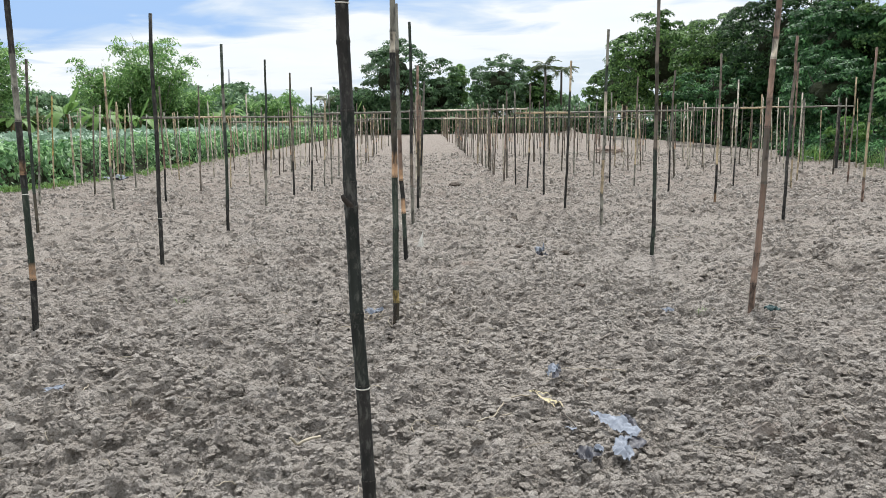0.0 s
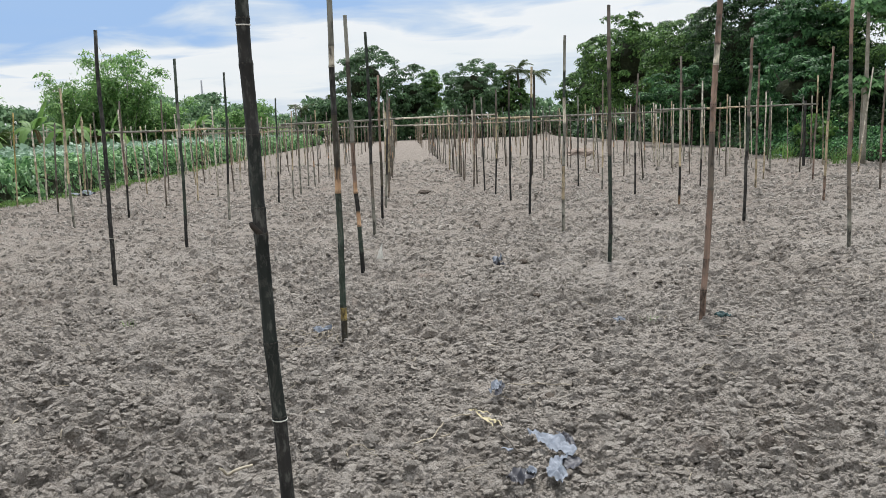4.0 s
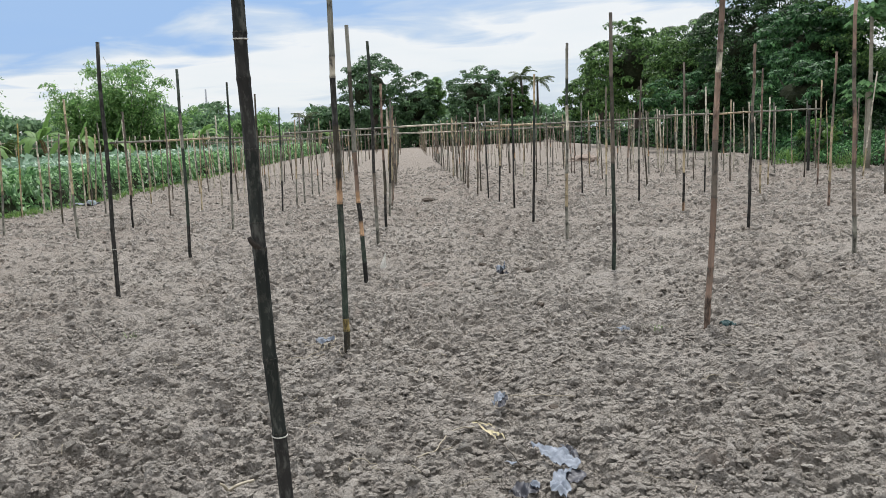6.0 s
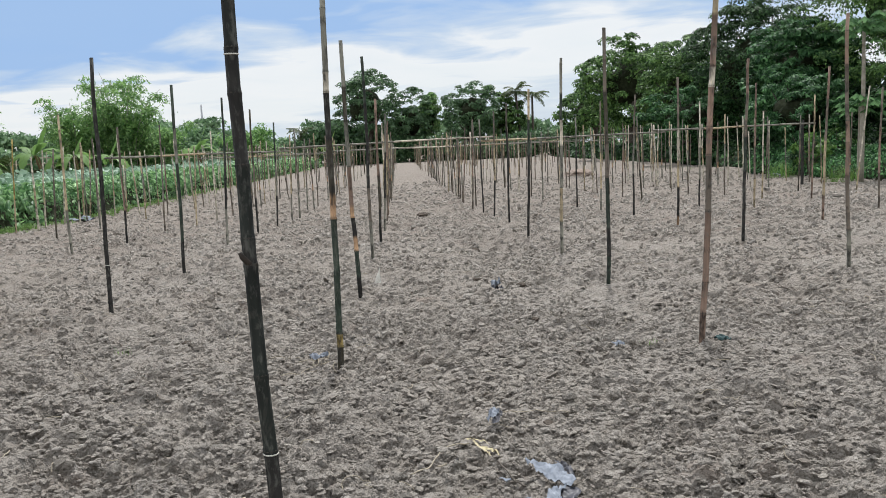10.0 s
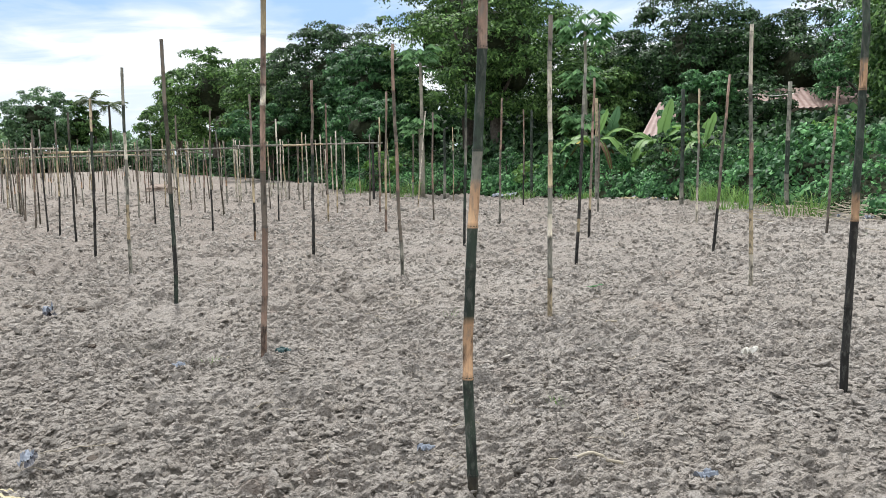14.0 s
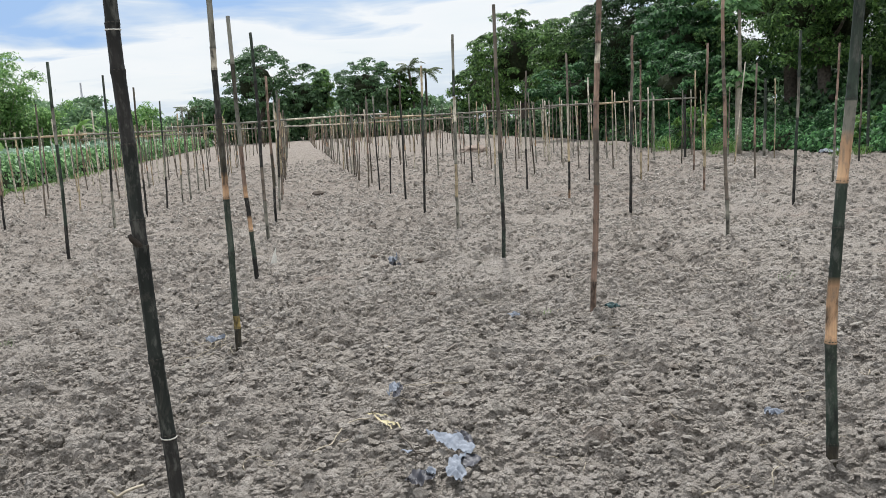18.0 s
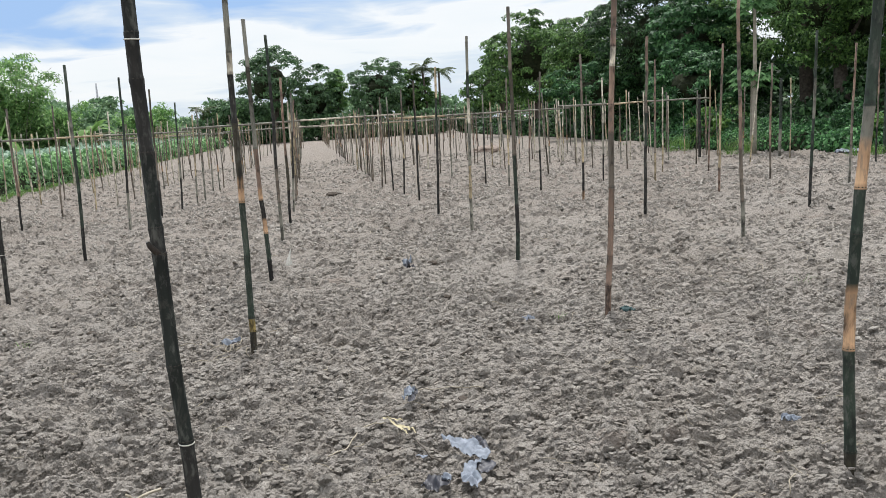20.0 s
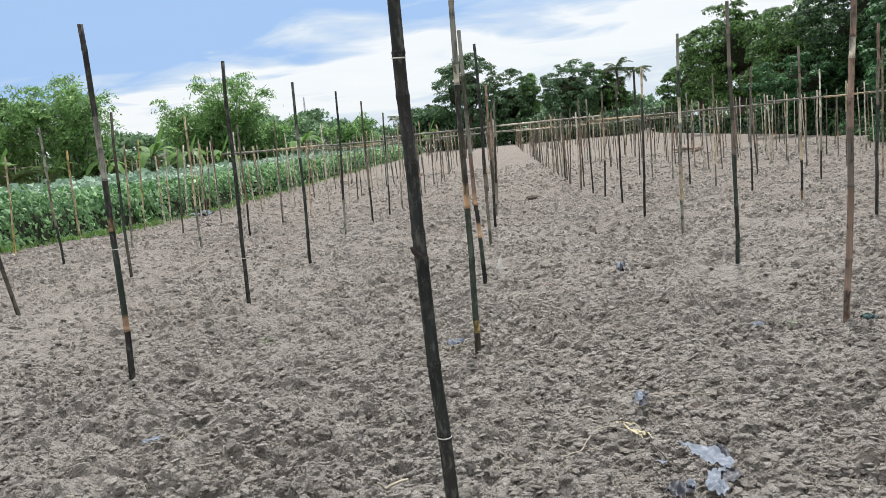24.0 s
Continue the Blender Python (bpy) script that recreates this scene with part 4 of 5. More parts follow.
for gx_, gy_, tall in ((13.4, 10.9, 0.6), (12.85, 8.95, 0.6), (15.3, 18.0, 0.3), (15.1, 20.5, 0.4), (14.5, 26.5, 0.9), (14.4, 31, 1.0)):
    grass("grass_clump", "bright green clump of long arching grass", [(gx_ + dx, gy_ + dy) for dx, dy in ((0, 0), (0.4, 0.3), (-0.35, 0.2))], 46, tall * 0.95, 0.9, int(gx_ * 31 + gy_ * 7))
grass("grass_clump", "light yellow-green clump of broad young grass", [(15.0, 13.5), (15.2, 13.1), (14.85, 13.0), (15.05, 12.6)], 60, 0.62, 0.8, 633, FAR_BANANA)


BALL = bmesh.new()
bmesh.ops.create_icosphere(BALL, subdivisions=3, radius=1.0)
BALL_VERTS = np.array([v.co[:] for v in BALL.verts])
BALL_FACES = np.array([[v.index for v in f.verts] for f in BALL.faces])
BALL.free()


def tree(x, y, height, spread_x, spread_z, leaf, label, seed, clumps=34, per=300, size=0.26, low=0.28, tufts=False, name="tree", spread_y=None, trunk_r=None):
    """A trunk with limbs, a core coloured dark for the crown's inner shade, and leaf clumps heaped over it like
    shingles, bare below.
    """
    rng = np.random.default_rng(seed)
    z0 = float(lie(y))
    top = thing(name, pose(x, y, z0), label, "shrub" if name == "shrub" else "tree", kind="")
    centre = np.array([0, 0, height - spread_z])
    spread = np.array([spread_x, spread_y or spread_x, spread_z])
    r = trunk_r or 0.028 * height
    bole = max(height * 0.45, height - 1.3 * spread_z)
    lean = rng.normal(0, 0.05, 2) * height
    pts = [(lean[0] * t, lean[1] * t, -0.15 + bole * t) for t in np.linspace(0, 1, 7)]
    v, f = tube(pts, np.linspace(r * 1.25, r * 0.7, 7), 9)
    part("trunk", mesh_of("trunk", v, f, BARK, True), top)

    # the crown's own outline: a few great boughs bulge from the ellipsoid
    boughs = rng.normal(size=(9, 3)) * np.array([1, 1, 0.7]) + np.array([0, 0, 0.25])
    boughs /= np.linalg.norm(boughs, axis=1)[:, None]
    bulge = rng.uniform(0.05, 0.32, 9)

    def outline(d):
        return 0.78 + (np.maximum(d @ boughs.T - 0.62, 0) / 0.38 * bulge).max(axis=1)

    # added dark core, so gaps between the leaves look shaded
    if name == "tree":
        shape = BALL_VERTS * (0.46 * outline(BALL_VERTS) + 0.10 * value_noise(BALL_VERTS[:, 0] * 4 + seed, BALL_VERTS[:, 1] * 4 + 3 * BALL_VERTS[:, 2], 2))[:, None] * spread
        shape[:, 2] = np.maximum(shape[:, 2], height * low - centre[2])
        part("crown_shade_core", mesh_of("crown_shade_core", centre + shape, BALL_FACES, SHADE_CORE), top)
    clumps = int(clumps * (5.0 if name == "tree" else 3.0))
    d = rng.normal(size=(clumps, 3))
    d[:, 2] = d[:, 2] * 0.9 + 0.18
    d /= np.linalg.norm(d, axis=1)[:, None]
    c = centre + d * (outline(d) * np.where(rng.random(clumps) < 0.22, rng.uniform(0.35, 0.75, clumps), rng.uniform(0.75, 1.02, clumps)))[:, None] * spread
    c[:, 2] = np.maximum(c[:, 2], height * low)
    cr = (0.09 + 0.14 * rng.random(clumps) ** 1.5) * (spread_x + spread_z) / 2 * 0.95
    for i in range(min(7, clumps)):
        a, b = np.array(pts[4 + i % 3]), c[i]
        mid = (a + b) / 2 + np.array([0, 0, -0.06 * height])
        limb = [a * (1 - t) ** 2 + 2 * mid * t * (1 - t) + b * t * t for t in np.linspace(0, 1, 6)]
        v, f = tube(limb, np.linspace(r * 0.45, r * 0.12, 6), 6)
        part("limb", mesh_of("limb", v, f, BARK, True), top)
    per = int(per * (0.46 if y < 66 else 0.30))
    n = clumps * per
    which = np.repeat(np.arange(clumps), per)
    u = rng.normal(size=(n, 3)) + 0.7 * d[which]
    u[:, 2] += 0.75
    u /= np.linalg.norm(u, axis=1)[:, None]
    p = c[which] + u * np.array([1.25, 1.25, 0.62]) * (cr[which] * rng.uniform(0.45, 1.08, n) ** 0.5)[:, None]
    face = u * np.array([0.8, 0.8, 1.0]) + np.array([0, 0, 0.35]) + rng.normal(0, 0.36, (n, 3))
    v, f = leaves(rng, p, face, size * (0.82 if y < 66 else 1.0) * np.ones(n), width=0.2 if tufts else 0.36, droop=0.9 if tufts else 0.5, slim=True)
    part("crown", mesh_of("crown", v, f, leaf), top)
    return top


MANGO_TREE = "tall dark green broadleaf tree with dense crown"
# east side, running away behind the bank
tree(20.5, 74, 11.2, 4.4, 4.9, OLIVE, "tall olive green broadleaf tree", 301, 34, 390, 0.29, 0.28)
tree(26.5, 84, 10.9, 5.4, 4.9, MANGO, MANGO_TREE, 302, 30, 360, 0.32, 0.15)
tree(20.8, 60, 8.7, 3.6, 3.9, OLIVE, "olive green broadleaf tree with rounded crown", 303, 32, 390, 0.24, 0.25)
tree(21.2, 43, 8.0, 2.9, 3.4, COOL, "bright cool-green tree with large drooping leaves", 304, 34, 345, 0.29, 0.3)
tree(22.4, 52, 10.7, 4.3, 4.9, MANGO, MANGO_TREE, 305, 38, 450, 0.24, 0.32)
tree(25.5, 40, 12.6, 5.4, 5.4, OLIVE, "tall olive-dark mango tree with dense crown", 306, 44, 495, 0.22, 0.34)
tree(21.7, 31.5, 10.4, 3.6, 4.6, OLIVE, "tall olive-green broadleaf tree with dense crown", 307, 36, 400, 0.21, 0.32)
tree(31.5, 36.5, 7.8, 4.1, 4.2, MANGO, MANGO_TREE, 308, 34, 420, 0.22, 0.15)
tree(33.2, 30.6, 9.4, 4.6, 4.3, MANGO, MANGO_TREE, 309, 56, 420, 0.22, 0.28)
tree(35, 25.5, 8.8, 4.5, 4.2, MANGO, MANGO_TREE, 310, 38, 420, 0.22, 0.28)
tree(31, 18.8, 7.3, 2.6, 3.6, VINE, "light green feathery tree beside the house", 311, 30, 420, 0.19, 0.15)
tree(24.5, 13.5, 7.0, 2.6, 3.2, OLIVE, "leafy olive-green tree at the field edge", 312, 28, 390, 0.19, 0.12)
tree(22.4, 19.2, 3.4, 1.5, 1.4, MANGO, "low dark shrubby tree before the house", 313, 22, 360, 0.16, 0.15)
tree(25.2, 20.6, 3.6, 1.7, 1.6, MANGO, "dark shrubby tree before the house", 314, 20, 360, 0.16, 0.15)
tree(27.2, 19.8, 2.75, 1.8, 1.2, MANGO, "low dark shrubby tree before the house", 322, 20, 300, 0.17, 0.15)
tree(29.0, 17.6, 3.2, 1.6, 1.8, MANGO, "dark shrubby tree before the house", 320, 20, 300, 0.2, 0.15)
tree(21.3, 19.6, 4.0, 1.2, 1.6, VINE, "slender light green leafy sapling", 315, 16, 240, 0.16, 0.3)
tree(22.6, 22.6, 2.1, 1.3, 1.1, VINE, "low leafy shrub before the shed", 321, 16, 260, 0.14, 0.12, False, "shrub")
tree(27.5, 32, 6.6, 2.7, 3.2, OLIVE, "olive-green broadleaf tree behind the papayas", 316, 28, 360, 0.21, 0.1)
tree(17.8, 51, 4.8, 3.0, 2.2, COOL, "low cool-green broadleaf tree under taller ones", 317, 22, 360, 0.22, 0.1)
tree(17.4, 36, 4.5, 2.2, 2.1, COOL, "low green shrubby tree under taller ones", 318, 22, 360, 0.21, 0.1)
tree(24, 104, 9.3, 4.3, 4.1, OLIVE, "broadleaf tree beyond the field", 319, 24, 330, 0.34, 0.1)
# shrubs of several kinds standing in the vine bank
rng = np.random.default_rng(16)
for i in range(26):
    sy = 7.5 + 26 * rng.random() ** 1.2
    sx = float(np.interp(sy, (7, 8.8, 12.8, 17.2, 24, 32, 48), (14.6, 15.0, 16.4, 17.2, 18.0, 16.5, 16.0))) + rng.uniform(-0.9, 1.2)
    kind = (COOL, VINE, OLIVE, MANGO, BANANA)[i % 5]
    label = ("leafy cool-green shrub in the vine bank", "tangled green shrub in the vine bank", "olive-green shrub in the vine bank", "dark green shrub in the vine bank", "light yellow-green shrub in the vine bank")[i % 5]
    sh = rng.uniform(1.0, 2.1)
    tree(sx, sy, sh, sh * rng.uniform(0.35, 0.55), sh * 0.42, kind, label, 700 + i, 9, 130, rng.uniform(0.09, 0.17), 0.15, i % 7 == 4, "shrub")
# far end of the field
tree(-3.6, 108, 12.1, 4.5, 4.9, FAR_DARK, "dark broadleaf tree standing at the field's far end", 330, 30, 300, 0.34, 0.2)
tree(2.0, 111, 9.1, 3.5, 4.1, FAR_DARK, "dark broadleaf tree standing at the field's far end", 331, 26, 300, 0.34, 0.05)
tree(4.6, 112, 9.9, 1.3, 4.3, BAMBOO_LEAF, "slender pale green bamboo-like tree", 332, 16, 270, 0.36, 0.2, True)
tree(9.8, 110, 10.3, 4.2, 4.5, FAR_DARK, "round dark broadleaf tree beyond the field", 333, 30, 300, 0.34, 0.1)
tree(14.6, 113, 8.8, 2.8, 4.1, OLIVE, "broadleaf tree beyond the field", 334, 24, 300, 0.34, 0.1)
# west side beyond the crop: feathery bamboo groves
GROVE = "feathery yellow-green bamboo grove with arching tops"
def bamboo_grove(x, y, height, spread, label, seed, culms=26, stretch_y=1.0):
    """Many arching culms from one root, with drooping sprays of slim leaves."""
    rng = np.random.default_rng(seed)
    culms = int(culms * 0.8)
    top = thing("bamboo_grove", pose(x, y, float(lie(y))), label, "bamboo")
    sprays = []
    t = np.linspace(0, 1, 10)
    for i in range(culms):
        a, h = rng.uniform(0, 2 * np.pi), 0.93 * height * rng.uniform(0.55, 1.0)
        out, base = spread * rng.uniform(0.15, 1.0), spread * 0.3 * rng.random()
        r = base + out * t ** 2.2
        path = np.stack([r * np.cos(a), stretch_y * r * np.sin(a), h * (1.08 * t - 0.2 * (out / spread) * t ** 4) / (1.08 - 0.2 * out / spread)], axis=1)
        v, f = tube(path, np.linspace(0.05, 0.01, 10), 5)
        part("culm", mesh_of("culm", v, f, PALE_BARK, True), top)
        k = rng.uniform(0.08, 1.0, 15) ** 0.7
        c = np.stack([np.interp(k, t, path[:, q]) for q in range(3)], axis=1)
        sprays.append(c + rng.normal(0, 0.34, c.shape) * (1.15 - 0.55 * k)[:, None])
    c = np.concatenate(sprays)
    which = np.repeat(np.arange(len(c)), 50)
    off = rng.normal(0, 1, (len(which), 3)) * np.array([0.33, 0.33, 0.08])
    off[:, 2] -= 0.9 * (off[:, 0] ** 2 + off[:, 1] ** 2)
    p = c[which] + off
    v, f = leaves(rng, p, np.array([0, 0, 1.0]) + off * 1.2 + rng.normal(0, 0.45, p.shape), 0.30 * np.ones(len(p)), width=0.24, droop=0.5, slim=True)
    part("foliage", mesh_of("foliage", v, f, BAMBOO_LEAF), top)
    return top


bamboo_grove(-34.5, 57, 9.5, 4.2, GROVE, 340, 34)
bamboo_grove(-29.5, 58, 9.5, 3.3, GROVE, 341, 30)
tree(-38, 62, 8.8, 3.9, 4.2, OLIVE, "leafy olive tree behind bamboo groves", 342, 30, 330, 0.32, 0.1)
bamboo_grove(-25.4, 70, 7.4, 3.2, GROVE, 343, 30)
bamboo_grove(-22.2, 71, 9.4, 3.4, GROVE, 344, 36)
bamboo_grove(-20.0, 73, 6.0, 2.8, GROVE, 345, 28)
bamboo_grove(-14.0, 82, 4.9, 2.8, "low rounded yellow-green bamboo clump", 346, 22)


def woods(label, line, tall, thick, count, size, seed, leaf):
    """A distant belt of trees: leaf clumps heaped along a line, with an uneven skyline."""
    rng = np.random.default_rng(seed)
    line = np.asarray(line, dtype=float)
    run = np.concatenate([[0], np.cumsum(np.linalg.norm(np.diff(line, axis=0), axis=1))])
    m = count // 110
    s = run[-1] * rng.random(m)
    x, y = np.interp(s, run, line[:, 0]), np.interp(s, run, line[:, 1])
    sky_line = tall * (0.75 + 0.9 * (value_noise(x * 0.11, y * 0.11, seed)) + 0.5 * value_noise(x * 0.35, y * 0.35, seed + 1))
    c = np.stack([x + rng.normal(0, thick, m), y + rng.normal(0, thick, m), lie(y) + sky_line * rng.random(m) ** 0.6], axis=1)
    which = np.repeat(np.arange(m), 110)
    u = rng.normal(size=(len(which), 3))
    u[:, 2] += 0.3
    u /= np.linalg.norm(u, axis=1)[:, None]
    p = c[which] + u * np.array([1.2, 1.2, 0.75]) * (tall * 0.2 * rng.uniform(0.4, 1.1, len(which)))[:, None]
    v, f = leaves(rng, p, u + rng.normal(0, 0.5, u.shape), size * np.ones(len(p)), droop=0.6, slim=True)
    return thing("far_woods", Matrix(), label, "woods", mesh=mesh_of("far_woods", v, f, leaf), kind="stuff")


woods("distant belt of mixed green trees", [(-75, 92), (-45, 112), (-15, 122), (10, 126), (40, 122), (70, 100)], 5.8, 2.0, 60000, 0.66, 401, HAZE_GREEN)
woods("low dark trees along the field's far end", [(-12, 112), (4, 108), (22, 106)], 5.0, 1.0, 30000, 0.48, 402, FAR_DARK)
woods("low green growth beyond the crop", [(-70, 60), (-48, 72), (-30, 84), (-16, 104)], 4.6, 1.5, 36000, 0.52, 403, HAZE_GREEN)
woods("dark trees closing the view behind the house", [(46, 50), (44, 30), (40, 10), (34, -12)], 7.2, 2.2, 24000, 0.6, 404, MANGO)
woods("shaded trees filling the gaps behind the first row", [(24, 66), (28, 50), (33, 41), (38, 33), (41, 24), (40, 8)], 5.2, 1.2, 40000, 0.42, 405, MANGO)
bank("shrub_bank", "shaded undergrowth beneath the tall trees", "shrubs", [(22.5, 64), (26, 50), (29, 41), (30, 33), (32, 27)], 2.0, 2.0, MANGO, 18000, 0.24, 23, 2.0, 0.3, 1.0)


# ---- palms, bananas, papayas ----
def frond(rng, length, sag, width, pairs):
    """A palm frond along +x: a stalk and two rows of leaflets."""
    t = np.linspace(0, 1, 9)
    spine = np.stack([length * t * (1 - 0.15 * t), 0 * t, length * (0.45 * t - sag * t * t)], axis=1)
    stalk = tube(spine, np.linspace(0.03, 0.006, 9), 5)
    k = np.repeat(np.linspace(0.12, 1.0, pairs), 2)
    base = np.stack([np.interp(k, t, spine[:, i]) for i in range(3)], axis=1)
    sgn = np.tile((-1.0, 1.0), pairs)
    ln = width * (np.sin(np.pi * np.clip(k, 0.1, 0.97)) ** 0.6) * rng.uniform(0.8, 1.1, len(k))
    tip = base + np.stack([0.45 * ln, sgn * 0.8 * ln, -0.55 * ln * rng.uniform(0.6, 1.3, len(k))], axis=1)
    mid = (base + tip) / 2 + np.array([0, 0, 0.08])
    w = np.array([0.035, 0, 0])
    v = np.stack([base - w, base + w, mid + w, mid - w, tip], axis=1).reshape(-1, 3)
    i = np.arange(len(k))[:, None] * 5
    quads = i + np.array([[0, 1, 2, 3]])
    tris = i + np.array([[3, 2, 4]])
    return stalk, (v, quads, tris)


def palm(x, y, height, length, count, label, seed, trunk_r=0.14):
    rng = np.random.default_rng(seed)
    top = thing("palm_tree", pose(x, y, float(lie(y))), label, "palm")
    lean = rng.normal(0, 0.05 * height, 2)
    pts = [(lean[0] * t * t, lean[1] * t * t, -0.1 + height * t) for t in np.linspace(0, 1, 9)]
    v, f = tube(pts, np.linspace(trunk_r * 1.3, trunk_r * 0.8, 9), 9)
    part("trunk", mesh_of("trunk", v, f, BARK, True), top)
    for i in range(count):
        (sv, sf), (v, quads, tris) = frond(rng, length * rng.uniform(0.8, 1.1), rng.uniform(0.25, 1.05), length * 0.3, 26)
        me = mesh_of("frond", np.concatenate([v, sv]), [quads, tris, sf + len(v)], PALM_LEAF)
        part("frond", me, top, m=pose(*pts[-1], 0, -rng.uniform(-25, 35), i * 137.5))
    return top


palm(-31.2, 52.5, 1.6, 2.6, 15, "low arching palm below the bamboo grove", 509, 0.16)
palm(16.4, 112, 8.6, 2.6, 16, "tall coconut palm rising above distant trees", 501, 0.16)
palm(18.4, 114, 8.0, 2.6, 14, "coconut palm among distant trees", 502, 0.16)
palm(-27.5, 58.5, 1.3, 2.6, 16, "young coconut palm with drooping fronds", 503, 0.12)
palm(-24.5, 60.5, 1.0, 2.2, 14, "young coconut palm with drooping fronds", 504, 0.12)
palm(-12.5, 112, 4.6, 2.2, 14, "coconut palm rising above distant trees", 505, 0.14)
palm(-9.0, 116, 5.2, 2.4, 14, "coconut palm rising above distant trees", 506, 0.14)
palm(28.0, 15.2, 3.9, 2.6, 15, "coconut palm with arching fronds beside trees", 507, 0.13)


def banana(x, y, height, count, label, seed, big=1.0, leaf=BANANA, yellow=-1):
    """A banana plant: sheathed stem, broad arching blades with a midrib and torn edges."""
    rng = np.random.default_rng(seed)
    top = thing("banana_plant", pose(x, y, float(lie(y))), label, "banana plant")
    stem_h = height * 0.5
    v, f = tube([(0, 0, -0.1), (0.02, 0, stem_h * 0.5), (0.05, 0.02, stem_h)], (0.12, 0.09, 0.05), 9)
    part("stem", mesh_of("stem", v, f, VINE, True), top)
    for i in range(count):
        ln = height * rng.uniform(0.45, 0.75) * big
        sag = 0.12 if i == 0 else rng.uniform(0.55, 1.25) if i < count - 2 else 1.45
        ln *= 0.75 if i >= count - 2 else 1.0
        if i == yellow:
            ln, sag = 0.3 * height, 0.8
        t = np.linspace(0, 1, 15)
        spine = np.stack([ln * t * (0.35 + 0.35 * sag), 0 * t, ln * (0.95 * t - sag * t * t)], axis=1)
        w = 0.135 * ln * np.sin(np.pi * np.clip((t - 0.18) / 0.83, 0, 1)) ** 0.5 * (1 if i < count - 2 else 0.5)
        tear = rng.uniform(0.75, 1.1, (15, 2))
        lft = spine + np.stack([0 * t, w * tear[:, 0], -0.3 * w * tear[:, 0] + 0.02 * rng.normal(size=15)], axis=1)
        rgt = spine + np.stack([0 * t, -w * tear[:, 1], -0.3 * w * tear[:, 1] + 0.02 * rng.normal(size=15)], axis=1)
        v = np.concatenate([lft, spine, rgt])
        k = np.arange(14)[:, None]
        f = np.concatenate([k + np.array([[0, 1, 16, 15]]), k + np.array([[15, 16, 31, 30]])])
        m = pose(0.05, 0.02, stem_h * rng.uniform(0.9, 1.0), 0, 0, 165 if i == yellow else i * 137.5 + rng.uniform(-15, 15))
        blade = part("blade", mesh_of("blade", v, f, YELLOW_LEAF if i == yellow else leaf if i < count - 2 else DRY_LEAF, True), top, m=m)
        sv, sf = tube(spine, np.linspace(0.025, 0.006, 15), 5)
        part("midrib", mesh_of("midrib", sv, sf, leaf, True), blade)
    return top


banana(18.5, 18.5, 2.7, 9, "banana plant with upright young light green leaf", 521)
banana(19.5, 17.9, 2.6, 8, "banana plant with broad torn leaves", 522)
banana(17.0, 19.6, 3.0, 8, "banana plant with drooping torn leaves, one yellow", 523, yellow=3)
banana(18.1, 20.4, 2.7, 9, "banana plant with dull grey-green leaves", 535, 0.9, COOL)
banana(18.4, 16.6, 2.5, 7, "small banana plant in the vine bank", 524)
for bx, by, bh, sd in ((-25.0, 60, 4.4, 525), (-22.6, 60.5, 4.0, 526), (-32.5, 53, 3.8, 527), (-15.5, 66, 4.0, 528), (-29.5, 54.5, 3.4, 529), (-27.0, 57, 3.6, 532), (-20.6, 62, 3.6, 533), (-35.5, 51, 3.6, 534), (-13.5, 95, 3.4, 530), (-8.5, 105, 4.2, 531)):
    banana(bx, by, bh, 11, "banana plant growing beyond the crop", sd, leaf=FAR_BANANA)


def papaya(x, y, height, label, seed, tiers=30, pale=True, wide=0.75):
    """A papaya: bare slender trunk, long stalks and fingered leaves in a flat head."""
    rng = np.random.default_rng(seed)
    top = thing("papaya_tree", pose(x, y, float(lie(y))), label, "papaya tree")
    pts = [(0.03 * math.sin(2 * t) * height * 0.3, 0, -0.1 + height * t) for t in np.linspace(0, 1, 9)]
    v, f = tube(pts, np.linspace(0.085, 0.05, 9), 9)
    part("trunk", mesh_of("trunk", v, f, PALE_BARK if pale else BARK, True), top)
    for i in range(tiers):
        ln = wide * rng.uniform(0.45, 0.95)
        rise = rng.uniform(-0.45, 0.75)
        end = np.array([ln, 0, rise * ln])
        turn = pose(*pts[-1], 0, 0, i * 137.5)
        stalk_pts = [end * t + np.array([0, 0, 0.12 * math.sin(math.pi * t)]) for t in np.linspace(0, 1, 5)]
        v, f = tube(stalk_pts, 0.012, 5)
        stalk = part("leaf_stalk", mesh_of("leaf_stalk", v, f, VINE, True), top, m=turn)
        fingers = []
        for a in np.linspace(-2.5, 2.5, 9):
            d = np.array([math.cos(a), math.sin(a), -0.75])
            s = np.array([-math.sin(a), math.cos(a), 0])
            r = wide * rng.uniform(0.30, 0.45) * (1 - 0.08 * abs(a))
            fingers.append((np.stack([end, end + d * r * 0.55 + s * 0.07, end + d * r, end + d * r * 0.55 - s * 0.07]), np.array([[0, 1, 2, 3]])))
        v, f = joined(fingers)
        part("leaf", mesh_of("leaf", v, f, PAPAYA_LEAF), stalk)
    return top


papaya(14.9, 26.4, 4.9, "tall papaya tree with bare pale trunk", 541)
papaya(15.1, 26.9, 2.6, "small papaya tree with spreading leaves", 542)
papaya(20.0, 23.6, 5.7, "tall papaya tree with flat leafy head", 543, 40, wide=1.05)
papaya(17.7, 20.9, 2.4, "young papaya tree with spreading leaves", 545, 36)
papaya(18.8, 22.2, 3.8, "papaya tree with large grey-green leaves", 544, 34)


